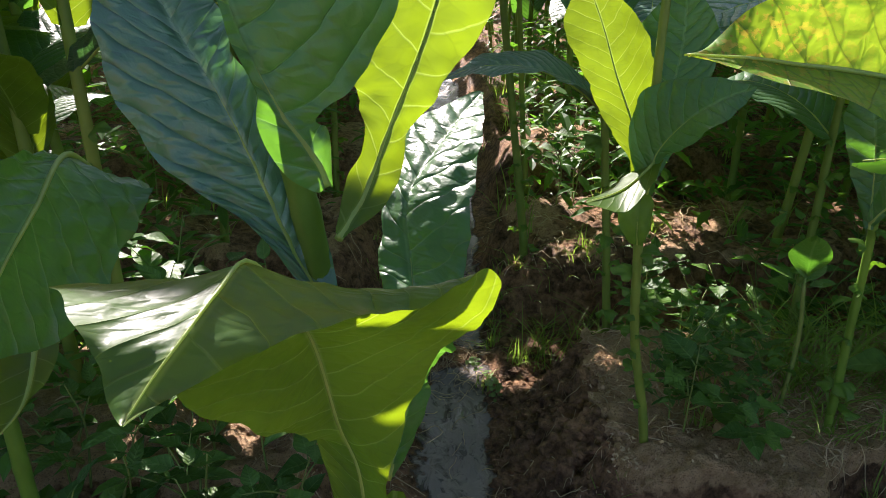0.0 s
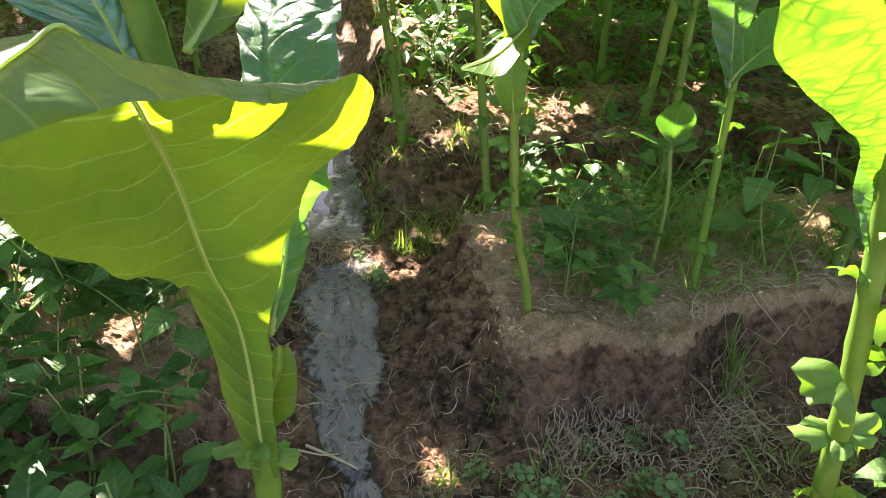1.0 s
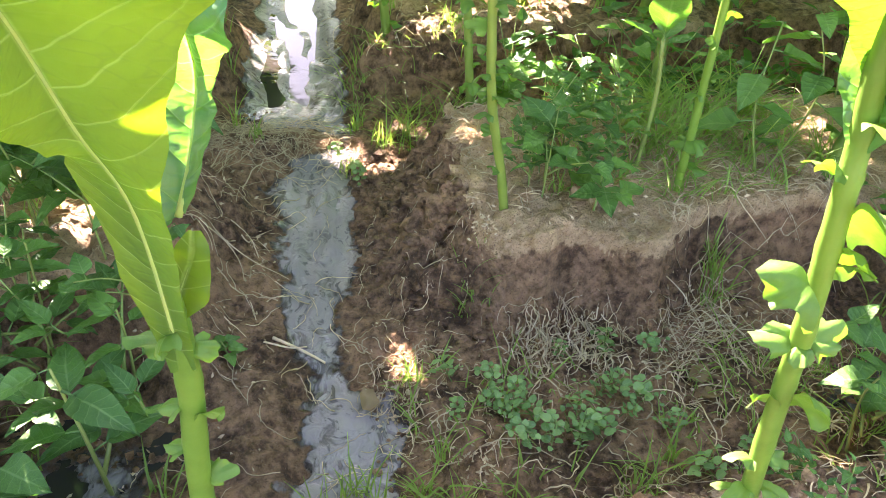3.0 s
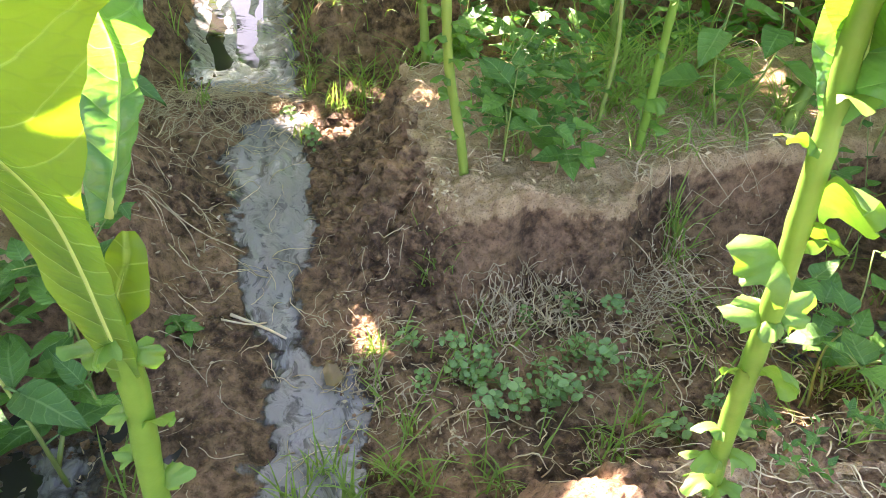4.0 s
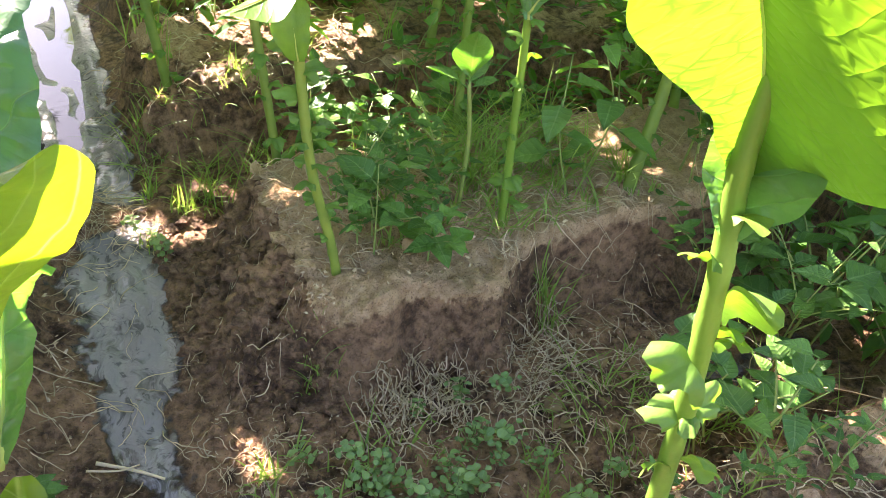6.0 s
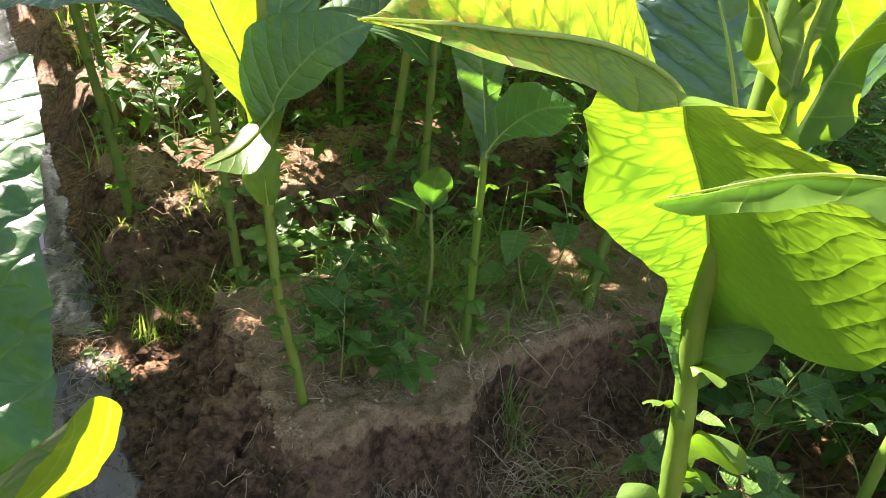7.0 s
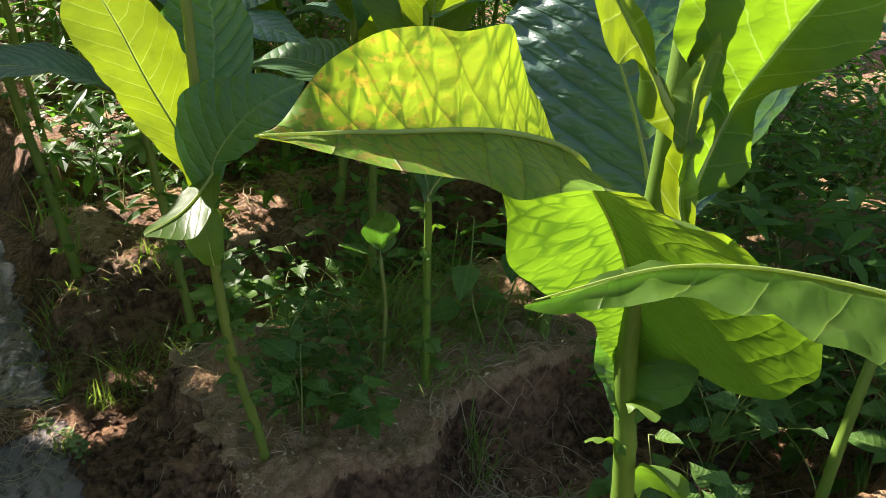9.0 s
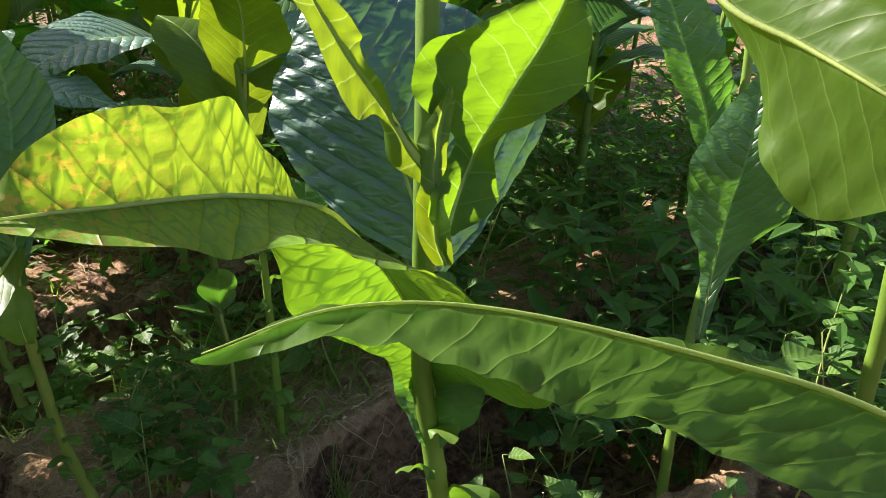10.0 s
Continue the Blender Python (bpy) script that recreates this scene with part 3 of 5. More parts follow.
stem_left = P
plant_far_left = plant_root(-0.56, 0.78, "tobacco plant with drooping leaves among weeds")
stalk(plant_far_left, [(-0.56, 0.78, 0.0), (-0.56, 0.78, 0.5), (-0.55, 0.78, 0.8), (-0.53, 0.76, 1.2)], 0.011, 0.008)

plant_right = plant_root(0.51, 0.42, "tobacco plant with ripening leaves and a picked lower stem")
_, P, rad = stalk(plant_right, [(0.512, 0.42, ground_z(0.51, 0.42) - 0.03), (0.477, 0.416, 0.27), (0.449, 0.415, 0.435), (0.436, 0.415, 0.543), (0.417, 0.42, 0.668), (0.413, 0.427, 0.727), (0.402, 0.43, 0.80), (0.402, 0.43, 0.95), (0.41, 0.44, 1.12)], 0.0106, 0.0076, 12)
for h, az, w, tilt, sc, roll in [
    (0.24, 175, 2, 10, 1.0, 20), (0.25, -60, 1, 20, 1.0, 0), (0.28, 150, 1, 20, 1.1, 30), (0.30, 200, 1, 0, 1.0, 0), (0.315, -25, 5, 10, 1.0, -20), (0.34, 165, 1, 15, 1.0, 30),
    (0.355, -15, 1, 5, 0.9, 20), (0.43, 160, 5, 60, 0.9, 60), (0.455, -22, 4, -12, 1.0, -55), (0.53, 165, 5, 25, 1.05, -30), (0.532, -12, 5, 25, 1.15, 35), (0.53, 255, 0, 0, 0.9, 0),
    (0.595, 185, 3, -5, 1.05, -30), (0.61, -28, 1, 20, 1.1, -40), (0.655, -18, 6, 5, 1.1, -60), (0.63, -40, 2, 0, 0.9, -50), (0.69, 155, 1, 40, 1.0, 40), (0.735, 265, 1, 30, 1.0, 0),
]:
    j = int(np.argmin(abs(P[:, 2] - h)))
    put_stub(plant_right, P[j], rad[j], az, w, tilt, sc, roll)

stem_right = P
plant_beside = plant_root(0.62, -0.12, "tobacco plant with long narrow leaves")
stalk(plant_beside, [(0.62, -0.12, 0.1), (0.61, -0.11, 0.5), (0.60, -0.10, 0.85), (0.59, -0.10, 1.2)], 0.016, 0.01)

plant_far_right = plant_root(1.13, 0.50, "tobacco plant with dull leaves in the shade")
stalk(plant_far_right, [(1.13, 0.50, 0.1), (1.15, 0.51, 0.45), (1.25, 0.53, 0.75), (1.28, 0.56, 1.15)], 0.010, 0.007)
plant_overhead = plant_root(1.05, 0.22, "tobacco plant with pale sunlit upper leaves")
stalk(plant_overhead, [(1.05, 0.22, 0.1), (1.02, 0.22, 0.6), (0.95, 0.23, 1.0), (0.90, 0.24, 1.3)], 0.012, 0.008)

plant_bed = plant_root(0.374, 1.085, "slender tobacco plant on a dry soil bed", "plants on the bed")
_, P, rad = stalk(plant_bed, [(0.376, 1.085, 0.16), (0.358, 1.08, 0.26), (0.323, 1.07, 0.42), (0.307, 1.07, 0.60), (0.306, 1.07, 0.72), (0.305, 1.08, 0.9), (0.31, 1.09, 1.1)], 0.0086, 0.006, 11, STEM_OLD)
for h, az, w, tilt in [(0.42, 300, 1, 10), (0.425, 120, 1, 10), (0.49, 340, 1, 20), (0.36, 180, 0, 30), (0.54, 170, 2, 30), (0.55, 20, 0, 40), (0.60, 250, 1, 30), (0.31, 80, 0, 60), (0.28, 210, 0, 60), (0.385, 200, 1, 20), (0.455, 190, 1, 0), (0.47, -10, 2, 10), (0.51, 150, 1, 30), (0.575, -30, 2, 20), (0.62, 180, 2, 10), (0.34, -20, 1, 20)]:
    j = int(np.argmin(abs(P[:, 2] - h)))
    put_stub(plant_bed, P[j], rad[j], az, w, tilt, 1.0, (az * 7) % 90 - 45)

stem_a = P


def bed_plant(x, y, lean, top, r, seed, label, old=True):
    """A slender stem with leaf remnants; its crown is added by blade()."""
    rnd = random.Random(seed)
    root = plant_root(x, y, label, "plants on the bed")
    g = ground_z(x, y)
    pts = [(x, y, g - 0.04), (x + lean[0] * 0.2, y + lean[1] * 0.2, g + 0.2), (x + lean[0] * 0.5, y + lean[1] * 0.5, g + 0.5), (x + lean[0], y + lean[1], top)]
    _, P, rad = stalk(root, pts, r, r * 0.65, 11, STEM_OLD if old else STEM, seed=seed)
    for k in range(14):
        h = g + 0.05 + k * 0.037 + rnd.uniform(-0.012, 0.012)
        j = int(np.argmin(abs(P[:, 2] - h)))
        put_stub(root, P[j], rad[j], k * 137 + rnd.uniform(-20, 20), rnd.choice((0, 1, 1, 2, 5, 2, 3)), rnd.uniform(-10, 45), 1.0, rnd.uniform(-50, 50))
    return root, P


plant_bed_b, stem_b = bed_plant(0.40, 1.497, (-0.12, -0.03), 1.05, 0.0102, 61, "leafless lower stem of a tobacco plant")
plant_bed_c, stem_c = bed_plant(0.732, 1.122, (-0.05, 0.0), 1.0, 0.0085, 62, "slim tobacco plant with dark upper leaves", False)
plant_bed_d, stem_d = bed_plant(0.82, 1.48, (-0.03, -0.02), 1.05, 0.0105, 63, "yellowing tobacco stem with torn leaf remnants")
plant_far_a, stem_fa = bed_plant(0.262, 1.985, (-0.14, 0.0), 1.15, 0.013, 65, "tobacco stem with torn leaf remnants on the next bed")
plant_far_b, stem_fb = bed_plant(0.335, 2.48, (-0.10, 0.0), 1.15, 0.012, 66, "tobacco stem with torn leaf remnants on the next bed")
plant_far_c, stem_fc = bed_plant(0.62, 2.2, (-0.03, 0.0), 1.2, 0.012, 67, "tobacco stem with torn leaf remnants on the next bed")
plant_bank, stem_bank = bed_plant(-0.57, 1.16, (0.0, 0.0), 1.38, 0.013, 68, "leafy tobacco plant on the bank behind the ditch")
plant_bank_b, stem_bank_b = bed_plant(-0.36, 2.46, (0.02, 0.0), 1.42, 0.013, 69, "tall leafy tobacco plant leaning over the ditch")
plant_bed_e, stem_e = bed_plant(1.05, 1.125, (0.20, 0.09), 0.95, 0.0145, 64, "leaning yellow tobacco stem on a bed")

# ---- leaves of those plants ----
blade(
    plant_left,
    [(-0.067, 0.415, 0.560), (-0.068, 0.400, 0.707), (-0.078, 0.375, 0.780), (-0.082, 0.345, 0.848), (-0.083, 0.315, 0.886), (-0.084, 0.295, 0.909), (-0.093, 0.270, 0.939), (-0.097, 0.240, 0.941), (-0.100, 0.215, 0.940), (-0.106, 0.200, 0.934), (-0.111, 0.185, 0.927)],
    [(-0.076, 0.413, 0.560), (-0.093, 0.400, 0.728), (-0.098, 0.378, 0.771), (-0.120, 0.345, 0.794), (-0.141, 0.320, 0.837), (-0.146, 0.295, 0.873), (-0.159, 0.255, 0.935), (-0.141, 0.225, 0.943), (-0.128, 0.205, 0.942), (-0.120, 0.195, 0.935), (-0.111, 0.184, 0.928)],
    [(-0.058, 0.413, 0.560), (-0.052, 0.400, 0.686), (-0.044, 0.385, 0.750), (-0.020, 0.375, 0.826), (0.010, 0.370, 0.866), (0.014, 0.360, 0.887), (-0.028, 0.310, 0.901), (-0.058, 0.260, 0.920), (-0.078, 0.225, 0.929), (-0.095, 0.205, 0.929), (-0.110, 0.184, 0.928)],
    label="broad arching leaf with pale veins beneath", rows=90, cols=16, seed=3, frill=0.0065, pucker=0.0016, rib_r=0.0019, mat=LEAF_BROAD,
)
blade(
    plant_left,
    [(-0.082, 0.409, 0.836), (-0.104, 0.418, 0.872), (-0.127, 0.425, 0.931), (-0.148, 0.440, 0.969), (-0.174, 0.464, 1.000), (-0.205, 0.499, 1.042)],
    [(-0.087, 0.408, 0.836), (-0.130, 0.416, 0.893), (-0.178, 0.423, 0.926), (-0.209, 0.445, 0.967), (-0.223, 0.467, 1.009), (-0.207, 0.499, 1.043)],
    [(-0.079, 0.412, 0.840), (-0.090, 0.431, 0.883), (-0.118, 0.442, 0.946), (-0.135, 0.452, 0.983), (-0.150, 0.473, 1.012), (-0.201, 0.501, 1.042)],
    label="upright blue-green leaf with puckered surface", rows=80, cols=18, seed=5, pucker=0.0042, mat=LEAF_BLUE,
)
blade(
    plant_left,
    [(-0.078, 0.386, 0.929), (-0.083, 0.385, 0.944), (-0.099, 0.379, 0.972), (-0.111, 0.377, 1.002), (-0.120, 0.379, 1.030), (-0.128, 0.399, 1.066)],
    [(-0.082, 0.384, 0.926), (-0.100, 0.380, 0.940), (-0.110, 0.372, 0.975), (-0.116, 0.371, 1.003), (-0.123, 0.373, 1.030), (-0.129, 0.398, 1.067)],
    [(-0.075, 0.386, 0.929), (-0.076, 0.395, 0.956), (-0.083, 0.396, 0.965), (-0.056, 0.405, 0.992), (-0.044, 0.411, 1.033), (-0.126, 0.399, 1.068)],
    rows=56, seed=7, mat=LEAF_DEEP,
)
blade(
    plant_left,
    [(-0.073, 0.386, 0.899), (-0.061, 0.415, 0.914), (-0.047, 0.437, 0.948), (-0.028, 0.457, 0.992), (-0.014, 0.472, 1.036), (-0.004, 0.492, 1.084)],
    [(-0.075, 0.387, 0.902), (-0.072, 0.417, 0.925), (-0.059, 0.429, 0.959), (-0.071, 0.433, 0.987), (-0.061, 0.450, 1.036), (-0.007, 0.492, 1.085)],
    [(-0.070, 0.386, 0.899), (-0.047, 0.424, 0.907), (-0.034, 0.446, 0.941), (-0.011, 0.464, 0.975), (0.017, 0.480, 1.023), (-0.001, 0.492, 1.084)],
    label="young leaf glowing yellow-green against the sun", rows=56, seed=9, mat=LEAF,
)
blade(
    plant_left,
    [(-0.054, 0.437, 0.680), (-0.041, 0.454, 0.719), (-0.033, 0.474, 0.761), (-0.032, 0.447, 0.814), (-0.036, 0.481, 0.836), (-0.039, 0.518, 0.873), (-0.012, 0.571, 0.904), (0.020, 0.627, 0.928)],
    [(-0.066, 0.441, 0.673), (-0.070, 0.469, 0.715), (-0.069, 0.490, 0.753), (-0.050, 0.457, 0.813), (-0.060, 0.484, 0.834), (-0.054, 0.543, 0.869), (-0.045, 0.606, 0.900), (0.018, 0.627, 0.929)],
    [(-0.049, 0.439, 0.681), (-0.026, 0.445, 0.728), (-0.019, 0.465, 0.761), (-0.008, 0.428, 0.803), (0.003, 0.457, 0.835), (0.005, 0.487, 0.877), (0.016, 0.538, 0.911), (0.022, 0.627, 0.927)],
    label="mature leaf shining white where the sun strikes", rows=72, cols=16, seed=11, pucker=0.0042, mat=LEAF_DEEP,
)
blade(
    plant_left,
    [(-0.068, 0.421, 0.604), (-0.061, 0.433, 0.621), (-0.050, 0.437, 0.647), (-0.048, 0.444, 0.663)],
    [(-0.069, 0.423, 0.606), (-0.066, 0.441, 0.625), (-0.061, 0.443, 0.648), (-0.050, 0.444, 0.664)],
    [(-0.063, 0.419, 0.600), (-0.043, 0.422, 0.620), (-0.038, 0.432, 0.645), (-0.042, 0.441, 0.665)],
    rows=20, cols=6, seed=12, frill=0.004, rib_r=0.002, mat=LEAF,
)
blade(
    plant_far_left,
    [(-0.287, 0.582, 0.858), (-0.287, 0.527, 0.901), (-0.287, 0.472, 0.881), (-0.294, 0.431, 0.855), (-0.304, 0.388, 0.816)],
    [(-0.293, 0.564, 0.883), (-0.295, 0.502, 0.911), (-0.303, 0.450, 0.916), (-0.313, 0.406, 0.886), (-0.305, 0.386, 0.815)],
    [(-0.283, 0.583, 0.855), (-0.240, 0.559, 0.866), (-0.254, 0.514, 0.828), (-0.273, 0.460, 0.792), (-0.301, 0.387, 0.812)],
    label="drooping green leaf with a folded tip", rows=64, cols=16, seed=13, pucker=0.004, mat=LEAF_DEEP,
)
blade(
    plant_far_left,
    [(-0.333, 0.518, 0.773), (-0.313, 0.471, 0.762), (-0.307, 0.436, 0.747), (-0.314, 0.410, 0.738)],
    [(-0.340, 0.514, 0.774), (-0.331, 0.462, 0.767), (-0.325, 0.428, 0.753), (-0.315, 0.409, 0.738)],
    [(-0.326, 0.521, 0.771), (-0.300, 0.476, 0.758), (-0.304, 0.440, 0.748), (-0.314, 0.411, 0.739)],
    rows=28, cols=8, seed=14, mat=LEAF,
)
blade(
    plant_right,
    [(0.424, 0.430, 0.748), (0.406, 0.430, 0.805), (0.384, 0.430, 0.857), (0.353, 0.425, 0.899), (0.327, 0.420, 0.927), (0.296, 0.405, 0.954), (0.262, 0.395, 0.972), (0.222, 0.385, 0.986), (0.189, 0.380, 0.993), (0.161, 0.380, 0.996), (0.137, 0.380, 0.999), (0.119, 0.385, 0.999), (0.106, 0.390, 0.999)],
    [(0.406, 0.435, 0.757), (0.378, 0.440, 0.798), (0.350, 0.455, 0.827), (0.311, 0.465, 0.867), (0.282, 0.460, 0.917), (0.279, 0.440, 0.952), (0.279, 0.420, 0.988), (0.239, 0.410, 1.016), (0.207, 0.405, 1.031), (0.172, 0.400, 1.036), (0.140, 0.395, 1.021), (0.118, 0.392, 1.006), (0.106, 0.390, 1.000)],
    [(0.433, 0.420, 0.756), (0.428, 0.380, 0.776), (0.413, 0.320, 0.809), (0.389, 0.290, 0.858), (0.330, 0.280, 0.916), (0.283, 0.285, 0.952), (0.240, 0.300, 0.972), (0.214, 0.318, 0.981), (0.189, 0.332, 0.986), (0.165, 0.345, 0.989), (0.139, 0.360, 0.993), (0.119, 0.372, 0.998), (0.107, 0.390, 0.999)],
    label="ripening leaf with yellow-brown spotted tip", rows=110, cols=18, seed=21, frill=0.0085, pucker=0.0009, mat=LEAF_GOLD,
)
blade(
    plant_beside,
    [(0.349, 0.046, 0.916), (0.313, 0.115, 0.952), (0.276, 0.164, 0.969), (0.226, 0.224, 0.984), (0.182, 0.257, 0.988), (0.137, 0.276, 0.979)],
    [(0.369, 0.041, 0.912), (0.362, 0.121, 0.928), (0.325, 0.176, 0.946), (0.263, 0.253, 0.961), (0.196, 0.271, 0.979), (0.138, 0.276, 0.978)],
    [(0.310, 0.050, 0.912), (0.258, 0.124, 0.947), (0.225, 0.167, 0.968), (0.194, 0.201, 0.982), (0.172, 0.246, 0.985), (0.137, 0.276, 0.978)],
    label="long narrow leaf with a sharp dry tip", rows=72, cols=14, seed=23, frill=0.0035, pucker=0.003, cup=0.12, rib_r=0.0016, mat=LEAF_YOUNG,
)
blade(
    plant_right,
    [(0.418, 0.432, 0.871), (0.420, 0.454, 0.911), (0.417, 0.476, 0.956), (0.408, 0.498, 1.000), (0.403, 0.523, 1.038), (0.399, 0.543, 1.073)],
    [(0.413, 0.437, 0.871), (0.387, 0.509, 0.904), (0.369, 0.553, 0.948), (0.375, 0.573, 0.992), (0.392, 0.568, 1.024), (0.402, 0.553, 1.074)],
    [(0.430, 0.432, 0.867), (0.487, 0.435, 0.900), (0.536, 0.431, 0.954), (0.540, 0.445, 1.012), (0.494, 0.494, 1.058), (0.405, 0.538, 1.073)],
    label="large dark blue-green leaf seen from above", rows=72, cols=16, seed=25, pucker=0.0042, mat=LEAF_BLUE,
)
blade(
    plant_right,
    [(0.386, 0.395, 0.919), (0.406, 0.400, 0.950), (0.428, 0.405, 0.972), (0.448, 0.405, 0.991), (0.463, 0.400, 1.015), (0.478, 0.395, 1.036), (0.489, 0.390, 1.058), (0.498, 0.385, 1.082)],
    [(0.384, 0.400, 0.918), (0.370, 0.400, 0.944), (0.412, 0.410, 0.977), (0.397, 0.425, 0.995), (0.386, 0.430, 1.019), (0.402, 0.425, 1.043), (0.420, 0.410, 1.054), (0.496, 0.386, 1.082)],
    [(0.390, 0.390, 0.920), (0.429, 0.385, 0.937), (0.423, 0.385, 0.976), (0.442, 0.375, 0.990), (0.466, 0.365, 1.006), (0.486, 0.360, 1.028), (0.490, 0.360, 1.058), (0.500, 0.384, 1.082)],
    label="young upright leaf half in the shade", rows=64, seed=27, frill=0.009, mat=LEAF_YOUNG,
)
blade(
    plant_right,
    [(0.384, 0.391, 0.900), (0.377, 0.395, 0.921), (0.381, 0.401, 0.954), (0.392, 0.410, 0.989), (0.410, 0.415, 1.016)],
    [(0.379, 0.396, 0.899), (0.367, 0.404, 0.931), (0.369, 0.407, 0.956), (0.384, 0.412, 0.990), (0.408, 0.416, 1.016)],
    [(0.387, 0.388, 0.900), (0.385, 0.387, 0.921), (0.389, 0.398, 0.950), (0.396, 0.406, 0.985), (0.410, 0.414, 1.016)],
    rows=40, cols=8, seed=28, frill=0.007, rib_r=0.002, mat=LEAF,
)
blade(
    plant_right,
    [(0.383, 0.411, 0.963), (0.369, 0.418, 0.984), (0.359, 0.427, 1.005), (0.344, 0.441, 1.033), (0.330, 0.450, 1.060), (0.318, 0.454, 1.082)],
    [(0.379, 0.409, 0.953), (0.361, 0.420, 0.969), (0.354, 0.429, 0.997), (0.336, 0.435, 1.007), (0.319, 0.442, 1.041), (0.304, 0.452, 1.076)],
    [(0.386, 0.409, 0.967), (0.372, 0.418, 0.991), (0.361, 0.424, 1.002), (0.349, 0.437, 1.040), (0.351, 0.438, 1.053), (0.325, 0.448, 1.082)],
    label="torn curled leaf on a yellow midrib", rows=44, cols=8, seed=29, frill=0.009, rib_r=0.0045, mat=LEAF,
)
blade(
    plant_right,
    [(0.413, 0.420, 0.716), (0.420, 0.432, 0.751), (0.422, 0.438, 0.788), (0.419, 0.443, 0.821)],
    [(0.409, 0.422, 0.714), (0.392, 0.444, 0.745), (0.395, 0.450, 0.782), (0.416, 0.446, 0.819)],
    [(0.415, 0.416, 0.716), (0.421, 0.388, 0.754), (0.427, 0.387, 0.790), (0.421, 0.425, 0.827)],
    label="ragged wing of leaf running down the stem", rows=36, cols=8, seed=49, frill=0.009, rib_r=0.002, mat=LEAF_DEEP,
)
blade(
    plant_far_right,
    [(1.128, 0.487, 0.510), (1.157, 0.494, 0.623), (1.165, 0.491, 0.730), (1.164, 0.478, 0.825), (1.186, 0.485, 0.949)],
    [(1.126, 0.493, 0.509), (1.149, 0.512, 0.620), (1.139, 0.549, 0.721), (1.138, 0.547, 0.824), (1.184, 0.489, 0.949)],
    [(1.132, 0.480, 0.512), (1.175, 0.470, 0.645), (1.198, 0.405, 0.745), (1.186, 0.433, 0.857), (1.187, 0.480, 0.950)],
    label="dull green leaf hanging in the shade", rows=44, seed=31, mat=LEAF_DEEP,
)
blade(
    plant_far_right,
    [(1.253, 0.557, 0.733), (1.249, 0.590, 0.856), (1.216, 0.627, 0.956), (1.203, 0.670, 1.049), (1.186, 0.704, 1.132)],
    [(1.249, 0.567, 0.732), (1.236, 0.618, 0.852), (1.199, 0.662, 0.953), (1.189, 0.697, 1.048), (1.184, 0.708, 1.131)],
    [(1.258, 0.546, 0.735), (1.266, 0.557, 0.878), (1.241, 0.573, 0.969), (1.225, 0.624, 1.052), (1.188, 0.700, 1.132)],
    rows=44, seed=32, mat=LEAF_DEEP,
)
blade(
    plant_overhead,
    [(0.487, 0.315, 1.114), (0.467, 0.261, 1.076), (0.461, 0.216, 1.060), (0.450, 0.170, 1.043), (0.453, 0.120, 1.018)],
    [(0.487, 0.316, 1.113), (0.481, 0.247, 1.046), (0.467, 0.227, 0.995), (0.463, 0.180, 0.971), (0.452, 0.120, 1.015)],
    [(0.488, 0.312, 1.115), (0.489, 0.235, 1.106), (0.471, 0.188, 1.100), (0.458, 0.144, 1.075), (0.453, 0.118, 1.020)],
    label="pale leaf lit by the sun with a torn edge", rows=48, seed=33, mat=LEAF,
)
blade(
    plant_bed,
    [(0.294, 1.036, 0.679), (0.293, 1.053, 0.720), (0.276, 1.070, 0.784), (0.246, 1.076, 0.854), (0.221, 1.085, 0.923), (0.189, 1.101, 0.997)],
    [(0.280, 1.040, 0.679), (0.272, 1.054, 0.733), (0.232, 1.062, 0.789), (0.201, 1.065, 0.851), (0.166, 1.075, 0.912), (0.183, 1.102, 0.998)],
    [(0.300, 1.033, 0.679), (0.311, 1.059, 0.723), (0.308, 1.100, 0.810), (0.308, 1.113, 0.865), (0.281, 1.111, 0.927), (0.197, 1.099, 0.998)],
    label="bright young leaf with raised edges", rows=48, seed=41, mat=LEAF,
)
blade(
    plant_bed,
    [(0.298, 1.027, 0.690), (0.303, 1.027, 0.750), (0.331, 1.002, 0.807), (0.364, 0.976, 0.843), (0.398, 0.954, 0.864)],
    [(0.288, 1.031, 0.690), (0.269, 1.060, 0.780), (0.296, 1.059, 0.846), (0.355, 1.008, 0.865), (0.397, 0.955, 0.866)],
    [(0.305, 1.025, 0.690), (0.309, 1.013, 0.749), (0.333, 0.971, 0.784), (0.366, 0.947, 0.824), (0.398, 0.953, 0.862)],
    rows=44, seed=42, mat=LEAF_DEEP,
)
blade(
    plant_bed,
    [(0.312, 1.034, 0.747), (0.285, 1.013, 0.727), (0.248, 0.998, 0.704), (0.198, 0.980, 0.695)],
    [(0.310, 1.046, 0.747), (0.280, 1.051, 0.720), (0.240, 1.041, 0.693), (0.199, 0.986, 0.695)],
    [(0.313, 1.022, 0.745), (0.282, 0.968, 0.726), (0.244, 0.944, 0.695), (0.198, 0.974, 0.694)],
    label="small lower leaf bleached white by the sun", rows=32, cols=8, seed=43, frill=0.003, pucker=0.0006, cup=0.02, mat=LEAF,
)
